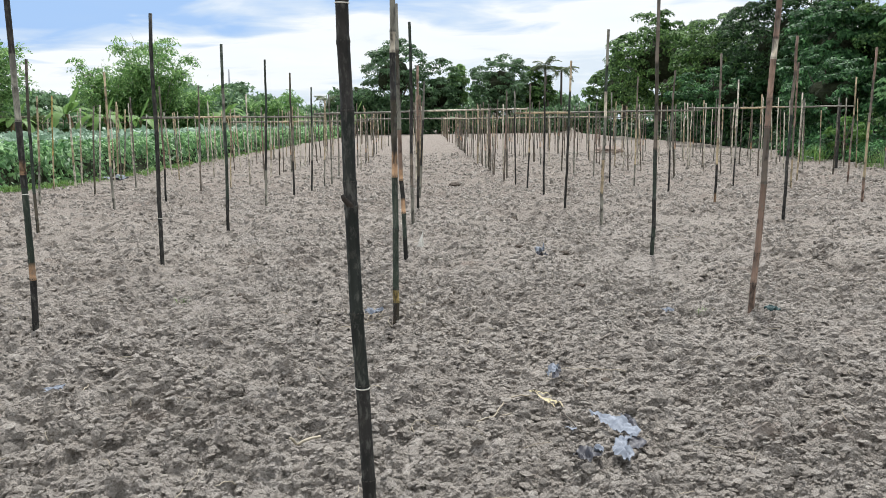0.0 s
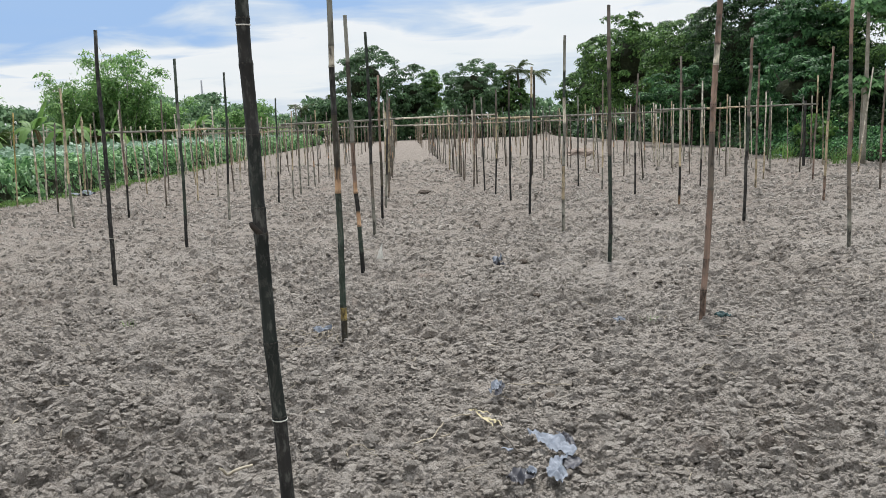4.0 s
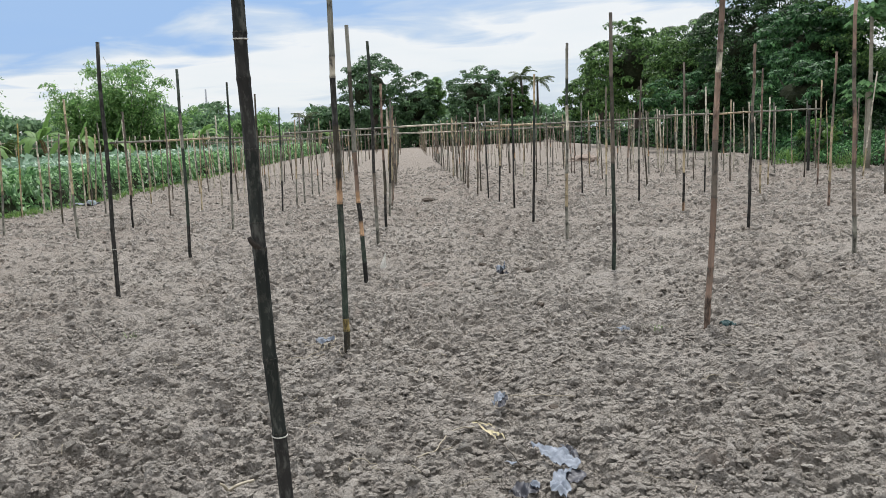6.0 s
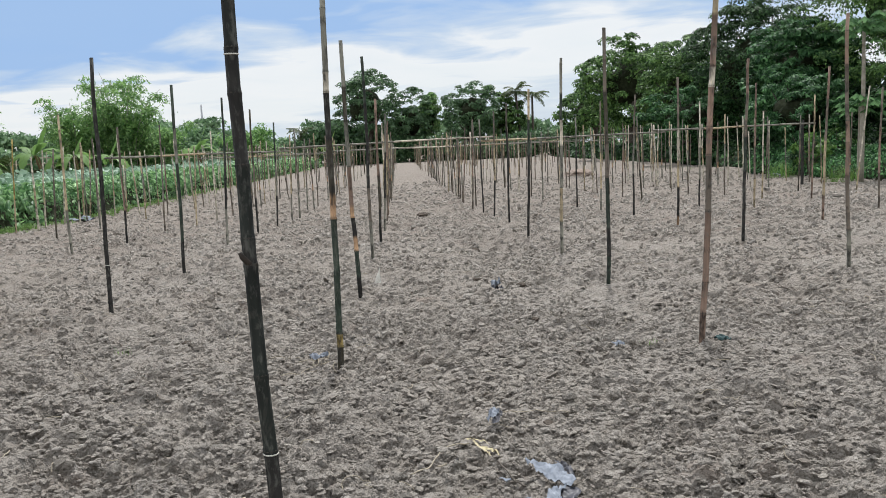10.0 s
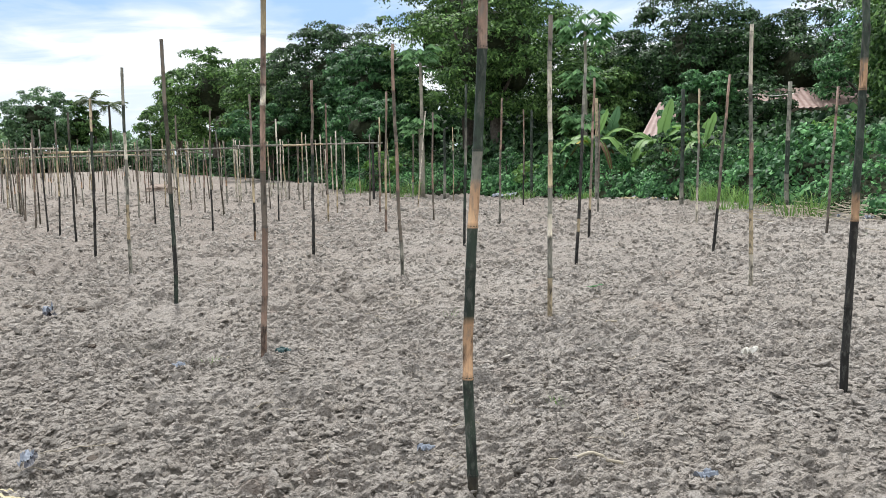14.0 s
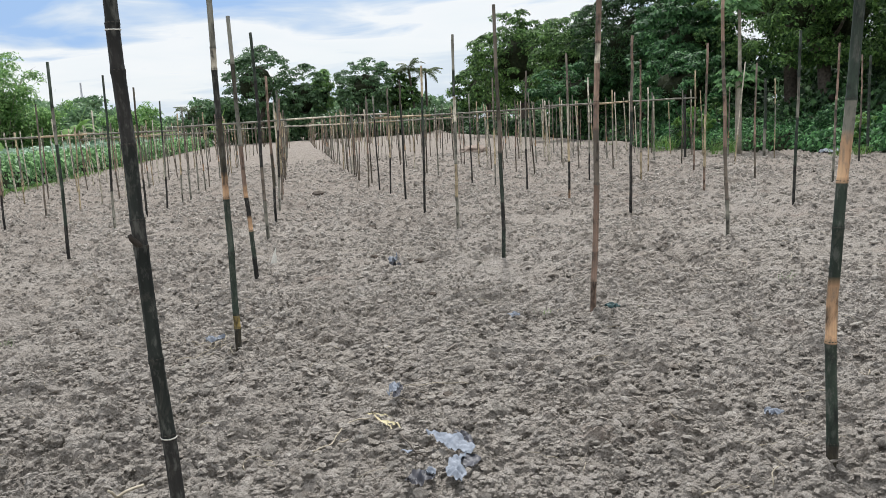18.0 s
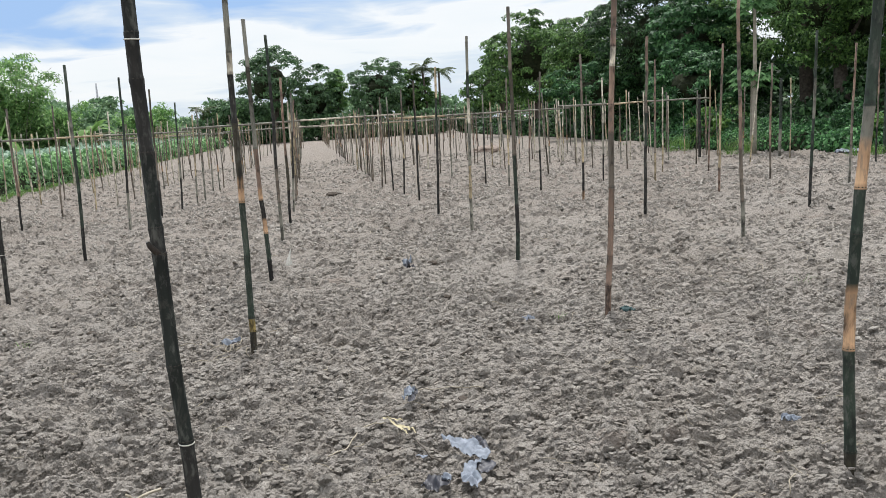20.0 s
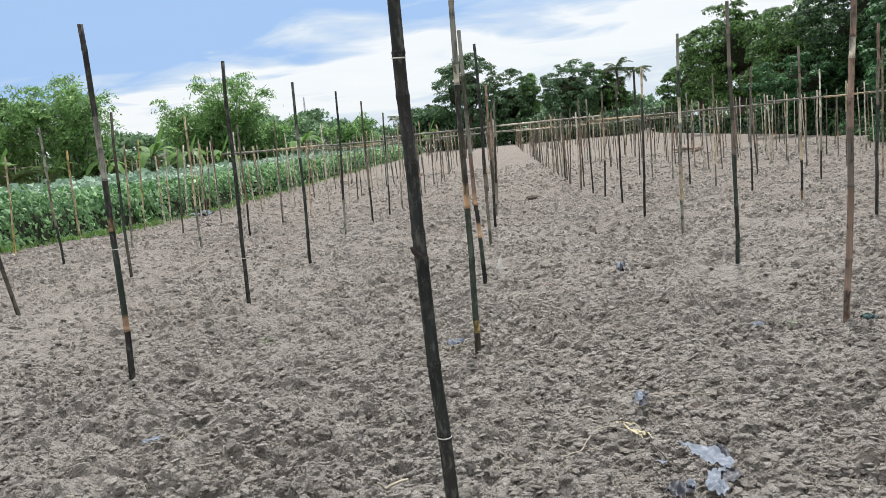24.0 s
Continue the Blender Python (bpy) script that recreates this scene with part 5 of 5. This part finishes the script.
# ---- house behind the shrubs ----
def box(x0, y0, z0, x1, y1, z1):
    v = [(x, y, z) for z in (z0, z1) for x, y in ((x0, y0), (x1, y0), (x1, y1), (x0, y1))]
    return np.array(v, dtype=float), np.array([(0, 3, 2, 1), (4, 5, 6, 7), (0, 1, 5, 4), (1, 2, 6, 5), (2, 3, 7, 6), (3, 0, 4, 7)])


def roof_sheet(length, run, rise, hip=0.0):
    """Corrugated sheet, eaves at y = 0, rising to y = run; the upper edge may be set in at one end."""
    n = int(length / 0.06)
    x = np.linspace(0, length, n)
    w = 0.02 * np.sin(x / 0.24 * 2 * np.pi)
    v = np.concatenate([np.stack([x, 0 * x, w], axis=1), np.stack([hip + x * (1 - hip / length), 0 * x + run, w + rise], axis=1)])
    k = np.arange(n - 1)[:, None]
    f = k + np.array([[0, 1, n + 1, n]])
    return v, f


house = thing("house", pose(28.4, 23.8, 0.15, 0, 0, -42), "low house with rusty red corrugated roof", "house")
for nm, b in (("wall", box(0, 0, -0.6, 9, 0.15, 2.4)), ("wall", box(0, 4.85, -0.6, 9, 5, 2.4)), ("wall", box(0, 0.15, -0.6, 0.15, 4.85, 2.4)), ("wall", box(8.85, 0.15, -0.6, 9, 4.85, 2.4))):
    part(nm, mesh_of(nm, *b, PLASTER), house)
v, f = roof_sheet(10, 3.1, 0.95)
part("roof", mesh_of("roof", v, f, ROOF_RED, True), house, "rusty red corrugated sheets", pose(-0.5, -0.6, 2.35))
part("roof", mesh_of("roof", v, f, ROOF_RED, True), house, "rusty red corrugated sheets", pose(9.5, 5.6, 2.35, 0, 0, 180))
part("window", mesh_of("window", *box(2, -0.02, 1.0, 3.1, 0.02, 1.9), BLACK_PLASTIC), house)
shed = thing("shed", pose(24.4, 24.8, -0.3, 0, 0, -42), "small shed with sloping red roof", "shed")
for b in (box(0, 0, 0, 1.7, 0.12, 2.15), box(0.3, 1.9, 0, 1.7, 2.02, 2.9), box(0, 0.12, 0, 0.12, 1.9, 2.15), box(1.58, 0.12, 0, 1.7, 1.9, 2.15)):
    part("wall", mesh_of("wall", *b, PLASTER), shed)
v, f = roof_sheet(2.6, 3.2, 1.4, 0.8)
part("roof", mesh_of("roof", v, f, ROOF_RED, True), shed, "faded red corrugated sheet", pose(-0.45, -0.8, 1.85))

# wire strung from the edge towards the house
v, f = tube([(13.6, 10.1, 2.3), (17, 12.6, 2.32), (22, 17, 2.6), (25.5, 22, 3.0)], 0.008, 5)
thing("overhead_wire", Matrix(), "thin pale wire strung towards the house", "wire", mesh=mesh_of("overhead_wire", v, f, TWINE, True))


def mast(x, y, height, label):
    top = thing("lattice_mast", pose(x, y, -0.4), label, "mast")
    for a in (90, 210, 330):
        px, py = 0.45 * math.cos(radians(a)), 0.45 * math.sin(radians(a))
        v, f = tube([(px, py, 0), (px * 0.4, py * 0.4, height)], 0.13, 5)
        part("mast_leg", mesh_of("mast_leg", v, f, STEEL, True), top)
    for i in range(18):
        z, k = height * i / 18, 1 - 0.6 * i / 18
        a, b = radians(90 + 120 * (i % 3)), radians(90 + 120 * ((i + 1) % 3))
        v, f = tube([(0.45 * k * math.cos(a), 0.45 * k * math.sin(a), z), (0.45 * k * math.cos(b), 0.45 * k * math.sin(b), z + height / 18)], 0.09, 5)
        part("brace", mesh_of("brace", v, f, STEEL, True), top)
    return top


mast(-64, 290, 19.5, "thin steel lattice mast far beyond the trees")

# fence of pale stakes on the far side of the crop
fence = thing("stake_fence", pose(0, 0, 0), "pale stake fence on the crop's far side", "fence")
fence_post = mesh_of("post", *tube([(0, 0, -0.2), (0.01, 0, 1.2), (0, 0.02, 2.7)], (0.045, 0.042, 0.036), 6), STRAW, True)
for i in range(58):
    t = i / 57
    fx, fy = -36 + 25 * t + dice.gauss(0, 0.12), 48 + 44 * t + dice.gauss(0, 0.5)
    part("post", fence_post, fence, m=pose(fx, fy, float(lie(fy)), dice.gauss(0, 2), dice.gauss(0, 2), dice.uniform(0, 360)) @ Matrix.Diagonal((1, 1, dice.uniform(0.8, 1.1), 1)))
for z in (1.85, 2.3):
    v, f = tube([(-36, 48, z - 0.42), (-27, 64, z - 0.36), (-19, 78, z - 0.42), (-11, 92, z - 0.4)], 0.035, 5)
    part("fence_rail", mesh_of("fence_rail", v, f, BAMBOO, True, np.tile((0.34, 0.28, 0.19), (len(v), 1))), fence)


# ---- litter on the soil ----
def film_scrap(x, y, w, d, label, material, seed, turn=0.0, tall=0.05, name="plastic_scrap"):
    """A crumpled, torn scrap of film lying on the clods."""
    nx, ny = 26, 20
    gu, gv = np.meshgrid(np.linspace(-0.5, 0.5, nx), np.linspace(-0.5, 0.5, ny))
    edge_x = 1 + 0.5 * value_noise(gv * 5 + seed, gv * 0, 1)
    edge_y = 1 + 0.6 * value_noise(gu * 6 + seed, gu * 0, 2)
    px = gu * w * edge_x + 0.25 * w * value_noise(gv * 2.2, gu * 2 + seed, 3)
    py = gv * d * edge_y + 0.25 * d * value_noise(gu * 2.6, gv * 2 + seed, 4)
    fold = np.abs(value_noise(gu * 4 + gv * 3, gv * 3 + seed, 5)) + 0.3 * np.abs(value_noise(gu * 8, gv * 8 + seed, 6))
    c, s = math.cos(turn), math.sin(turn)
    wx, wy = x + px * c - py * s, y + px * s + py * c
    z = land(wx, wy, 0.16) + 0.03 + tall * 1.5 * fold
    v = np.stack([wx - x, wy - y, z - float(land(x, y, 0.05))], axis=-1).reshape(-1, 3)
    k = (np.arange(ny - 1)[:, None] * nx + np.arange(nx - 1)[None, :]).ravel()
    me = mesh_of(name, v, np.stack([k, k + 1, k + 1 + nx, k + nx], axis=1), material, True)
    return thing(name, pose(x, y, float(land(x, y, 0.05))), label, "litter", mesh=me)


GREY_FILM = "crumpled scrap of grey-blue plastic film on soil"


def torn_strip(path, widths, label, material, seed, tall=0.03, name="plastic_scrap", category="litter", lift=0.022):
    """A torn strip of film or husk along a path, wrinkled across and along, lying on the clods."""
    x, y = path[0]
    p, w = np.array(path, dtype=float), np.array(widths, dtype=float)
    t, u = np.linspace(0, len(p) - 1, 34), np.linspace(-1, 1, 13)
    k = np.arange(len(p))
    cx, cy, cw = np.interp(t, k, p[:, 0]), np.interp(t, k, p[:, 1]), np.interp(t, k, w)
    cx[1:-1], cy[1:-1] = (cx[:-2] + cx[1:-1] + cx[2:]) / 3, (cy[:-2] + cy[1:-1] + cy[2:]) / 3
    gx, gy = np.gradient(cx), np.gradient(cy)
    g = np.hypot(gx, gy) + 1e-9
    ragged = 1 + 0.6 * value_noise(t[:, None] * 1.7 + seed, np.sign(u)[None, :] * 3, 7)
    side = u[None, :] * cw[:, None] / 2 * ragged
    wx, wy = cx[:, None] - (gy / g)[:, None] * side, cy[:, None] + (gx / g)[:, None] * side
    fold = np.abs(value_noise(wx * 34 + seed, wy * 22, 5)) + 0.5 * np.abs(value_noise(wx * 80, wy * 55 + seed, 6))
    z0 = float(land(x, y, 0.05))
    z = land(wx, wy, 0.2) + lift + tall * 1.6 * fold - z0
    i = (np.arange(33)[:, None] * 13 + np.arange(12)[None, :]).ravel()
    me = mesh_of(name, np.stack([wx - x, wy - y, z], axis=-1).reshape(-1, 3), np.stack([i, i + 1, i + 14, i + 13], axis=1), material, True)
    return thing(name, pose(x, y, z0), label, category, mesh=me)


torn_strip([(0.525, 3.06), (0.56, 3.01), (0.60, 2.96), (0.64, 2.88), (0.665, 2.80)], (0.015, 0.05, 0.075, 0.10, 0.025), "torn piece of grey-white plastic bag on soil", PLASTIC, 1, 0.038)
torn_strip([(0.63, 2.80), (0.59, 2.75), (0.56, 2.68), (0.565, 2.60), (0.56, 2.55)], (0.025, 0.03, 0.05, 0.065, 0.02), "twisted strip of grey-white plastic bag on soil", PLASTIC, 2, 0.038)
torn_strip([(0.62, 2.83), (0.65, 2.77), (0.63, 2.70)], (0.05, 0.08, 0.02), "black crumpled plastic scrap on soil", BLACK_PLASTIC, 3, 0.02, lift=0.012)
torn_strip([(0.645, 3.03), (0.672, 2.97), (0.68, 2.90)], (0.02, 0.035, 0.02), "black crumpled plastic scrap on soil", BLACK_PLASTIC, 23, 0.03)
torn_strip([(0.38, 2.60), (0.43, 2.61), (0.48, 2.60)], (0.05, 0.12, 0.06), "shiny black crumpled plastic on soil", BLACK_PLASTIC, 25, 0.04)
torn_strip([(0.46, 2.59), (0.475, 2.63), (0.48, 2.66)], (0.02, 0.035, 0.015), "torn strip of grey plastic bag on soil", PLASTIC, 26, 0.04, lift=0.04)
torn_strip([(0.425, 3.60), (0.45, 3.66), (0.47, 3.72), (0.478, 3.76)], (0.015, 0.035, 0.05, 0.02), GREY_FILM, PLASTIC, 4, 0.05, lift=0.03)
torn_strip([(0.455, 3.60), (0.48, 3.67), (0.50, 3.73)], (0.02, 0.03, 0.02), "black crumpled plastic scrap on soil", BLACK_PLASTIC, 24, 0.03)
torn_strip([(0.40, 2.93), (0.42, 2.91), (0.44, 2.90)], (0.015, 0.025, 0.01), "tiny blue plastic scrap on soil", PLASTIC, 27, 0.02)
torn_strip([(0.84, 7.16), (0.88, 7.20), (0.925, 7.17)], (0.04, 0.10, 0.03), GREY_FILM, PLASTIC, 5, 0.09, lift=0.03)
torn_strip([(0.83, 7.10), (0.89, 7.09), (0.94, 7.12)], (0.03, 0.07, 0.03), "black crumpled plastic scrap on soil", BLACK_PLASTIC, 6, 0.06, lift=0.02)
v = [(-0.045, 0.0, -0.02), (0.01, -0.03, -0.02), (0.04, 0.01, -0.02), (-0.012, 0.0, 0.07), (0.03, 0.012, 0.09), (0.035, 0.005, 0.17), (0.012, -0.02, 0.06)]
thing("paper_scrap", pose(-0.20, 8.32, float(land(-0.20, 8.32, 0.05)) + 0.03, 0, 0, 10), "folded pale paper scrap standing up on soil", "litter",
      mesh=mesh_of("paper_scrap", v, np.array([(0, 1, 6), (0, 6, 3), (1, 2, 6), (6, 2, 4), (3, 6, 5), (6, 4, 5)]), TWINE))
film_scrap(-0.50, 5.02, 0.10, 0.07, GREY_FILM, PLASTIC, 8, 0.7, 0.05)
film_scrap(1.97, 2.85, 0.06, 0.06, GREY_FILM, PLASTIC, 9, 0.7, 0.03)
film_scrap(2.72, 1.95, 0.08, 0.04, GREY_FILM, PLASTIC, 10, 0.1, 0.03)
film_scrap(4.38, 3.14, 0.11, 0.07, "crumpled white plastic scrap on soil", TWINE, 12, 0.2, 0.06)
film_scrap(2.03, 4.84, 0.09, 0.06, "dark teal plastic scrap at a stake's foot", TEAL_PLASTIC, 13, 0.2, 0.04)
film_scrap(1.40, 4.96, 0.06, 0.05, GREY_FILM, PLASTIC, 14, 0.2, 0.03)
film_scrap(-1.92, 3.54, 0.08, 0.06, GREY_FILM, PLASTIC, 15, 0.4, 0.02)
film_scrap(5.33, 5.68, 0.14, 0.07, "faded green plastic scrap on soil", VINE, 16, 0.1, 0.02)
film_scrap(16.3, 23.4, 1.3, 0.6, "heap of pale blue plastic film by the vines", PLASTIC, 17, 0.6, 0.16)
film_scrap(15.2, 33, 0.8, 0.4, "heap of pale blue plastic film by the vines", PLASTIC, 18, 0.2, 0.14)
film_scrap(-9.9, 26.2, 1.0, 0.5, "pale blue plastic film beside the crop", PLASTIC, 19, 0.2, 0.12)


def strand(points, radius, label, category, name, material=STRAW):
    x, y = points[0]
    z0 = float(land(x, y, 0.05))
    p = np.array(points, dtype=float)
    t = np.linspace(0, len(p) - 1, 4 * len(p))
    k = np.arange(len(p))
    px, py = np.interp(t, k, p[:, 0]), np.interp(t, k, p[:, 1])
    px[1:-1], py[1:-1] = (px[:-2] + 2 * px[1:-1] + px[2:]) / 4, (py[:-2] + 2 * py[1:-1] + py[2:]) / 4
    pz = land(px, py, 0.05) + 0.014 + radius
    v, f = tube(np.stack([px - x, py - y, pz - z0], axis=1), radius, 6)
    return thing(name, pose(x, y, z0), label, category, mesh=mesh_of(name, v, f, material, True))


strand([(0.315, 3.375), (0.27, 3.385), (0.21, 3.36), (0.165, 3.28), (0.118, 3.17), (0.05, 3.12)], 0.0030, "long pale dry stem curling over the soil", "straw", "straw")
for husk_path, husk_wide in (([(0.30, 3.39), (0.34, 3.31), (0.375, 3.22), (0.39, 3.16)], 0.011), ([(0.305, 3.385), (0.36, 3.34), (0.40, 3.28)], 0.008), ([(0.35, 3.29), (0.40, 3.22), (0.425, 3.15)], 0.014)):
    torn_strip(husk_path, (0.5 * husk_wide,) + (husk_wide,) * (len(husk_path) - 2) + (0.3 * husk_wide,), "torn dry yellow husk strip lying on soil", HUSK, 41, 0.02, "dry_husk", "husk")
strand([(0.41, 3.10), (0.45, 3.0), (0.495, 2.88)], 0.0035, "thin brown dry twig lying on soil", "twig", "dry_twig", BARK)
strand([(-0.22, 3.0), (-0.24, 3.1), (-0.17, 3.15), (-0.11, 3.1), (-0.14, 3.0), (-0.1, 2.95)], 0.0016, "looped pale dry stem on the soil", "straw", "straw")
strand([(-0.72, 2.92), (-0.66, 2.97), (-0.61, 3.02)], 0.006, "short pale dry leaf strip on soil", "straw", "straw")
strand([(4.36, 4.56), (4.42, 4.47), (4.45, 4.41)], 0.008, "pale broken stalk lying on the soil", "twig", "dry_twig")
strand([(2.44, 2.42), (2.54, 2.36), (2.62, 2.31)], 0.007, "pale broken stalk lying on the soil", "twig", "dry_twig")
strand([(0.45, 3.9), (0.56, 3.84), (0.72, 3.80), (0.84, 3.74)], 0.002, "dry stem lying across the clods", "straw", "straw")
rnd = random.Random(77)
for i in range(160):
    y = 2.3 + 8.5 * rnd.random() ** 1.5
    x = rnd.uniform(-0.5 * y - 0.6, 0.95 * y + 0.8)
    a, ln = rnd.uniform(0, 6.28), rnd.uniform(0.02, 0.07)
    strand([(x, y), (x + ln * math.cos(a), y + ln * math.sin(a)), (x + 1.9 * ln * math.cos(a + 0.3), y + 1.9 * ln * math.sin(a + 0.3))], rnd.uniform(0.0012, 0.0026), "thin dry straw stem lying on tilled soil", "straw", "straw")

for i in range(16):
    x, y, a = -0.48 + rnd.gauss(0, 0.09), 5.05 + rnd.gauss(0, 0.12), rnd.uniform(0, 6.28)
    strand([(x, y), (x + 0.05 * math.cos(a), y + 0.06 * math.sin(a)), (x + 0.1 * math.cos(a + 0.4), y + 0.12 * math.sin(a + 0.4))], 0.0022, "thin dry straw lying at a stake's foot", "straw", "straw")

# dry stalks, husks and scraps of film along the foot of the vine bank
for i in range(64):
    y = 7.8 + 20 * rnd.random() ** 1.3
    x = float(np.interp(y, (7, 8.8, 12.8, 17.2, 24, 32), (12.6, 13.0, 14.6, 15.4, 16.3, 14.8))) + rnd.gauss(0, 0.28)
    a, ln = rnd.uniform(0, 6.28), rnd.uniform(0.12, 0.34)
    end = (x + ln * math.cos(a), y + ln * math.sin(a))
    if i % 4 == 3:
        torn_strip([(x, y), (0.5 * (x + end[0]), 0.5 * (y + end[1])), end], (0.03, rnd.uniform(0.06, 0.12), 0.03), GREY_FILM if i % 8 == 3 else "withered pale leaf lying below the vines", PLASTIC if i % 8 == 3 else HUSK, 800 + i, 0.07, "plastic_scrap" if i % 8 == 3 else "dry_leaf", "litter" if i % 8 == 3 else "leaf", lift=0.03)
    else:
        strand([(x, y), (0.5 * (x + end[0]) + 0.05, 0.5 * (y + end[1])), end], rnd.uniform(0.005, 0.011), "dry broken stalk lying below the vines", "stalk", "dry_stalk", STRAW)

# large damp clods and a heap of reddish earth further off
def big_clod(x, y, r, label, seed, material, name="soil_clod", squash=0.55):
    bm = bmesh.new()
    bmesh.ops.create_icosphere(bm, subdivisions=3, radius=r)
    for vert in bm.verts:
        k = noise.noise(vert.co * (2.2 / r) + Vector((seed, 0, 0))) * 0.35 + noise.noise(vert.co * (6 / r)) * 0.12
        vert.co *= 1 + k
        vert.co.z *= squash
    me = bpy.data.meshes.new(name)
    bm.to_mesh(me)
    bm.free()
    me.materials.append(material)
    return thing(name, pose(x, y, float(land(x, y, 0.05)) + r * 0.15), label, "soil", mesh=me)


DAMP = plain_material("damp_dark_soil", (0.055, 0.046, 0.038), (0.12, 0.10, 0.082), 30, 0.95, 0.1, 0.01)
RED_EARTH = plain_material("reddish_earth", (0.22, 0.175, 0.145), (0.30, 0.245, 0.205), 6, 0.95, 0.1, 0.04)
for cx_, cy_, cr_ in ((0.97, 10.49, 0.085), (0.60, 19.6, 0.16), (0.72, 3.66, 0.04), (0.78, 7.95, 0.04), (-1.55, 5.95, 0.035), (1.15, 7.5, 0.045), (1.05, 6.1, 0.03)):
    big_clod(cx_, cy_, cr_, "large damp dark clod of turned soil", cx_ * 9, DAMP)
big_clod(9.2, 42.5, 0.75, "low mound of reddish earth among the stakes", 3.0, RED_EARTH, "earth_mound", 0.4)

# a few weeds and the straw heap at the edge
for wx, wy, ws in ((-1.9, 5.6, 0.06), (2.86, 3.08, 0.045), (1.62, 5.0, 0.05), (3.6, 5.4, 0.07)):
    grass("weed", "tiny green weed sprouting between soil clods", [(wx, wy)], 14, ws, 0.2, int(wx * 50 + wy * 90) % 999 + 5)
heap = np.random.default_rng(9)
hx, hy = 13.6 + 0.8 * heap.normal(size=260), 8.4 + 1.0 * heap.normal(size=260)
a, ln = heap.uniform(0, 6.28, 260), heap.uniform(0.15, 0.5, 260)
hz = lie(hy) + 0.03 + 0.3 * np.exp(-((hx - 13.6) ** 2 + (hy - 8.4) ** 2) / 0.9) * heap.random(260)
v, f = joined([tube([(p, q_, r), (p + l * math.cos(b), q_ + l * math.sin(b), r + 0.05)], 0.006, 4) for p, q_, r, b, l in zip(hx, hy, hz, a, ln)])
thing("straw_heap", Matrix(), "heap of dry straw stalks at the field edge", "straw", mesh=mesh_of("straw_heap", v, f, STRAW), kind="stuff")
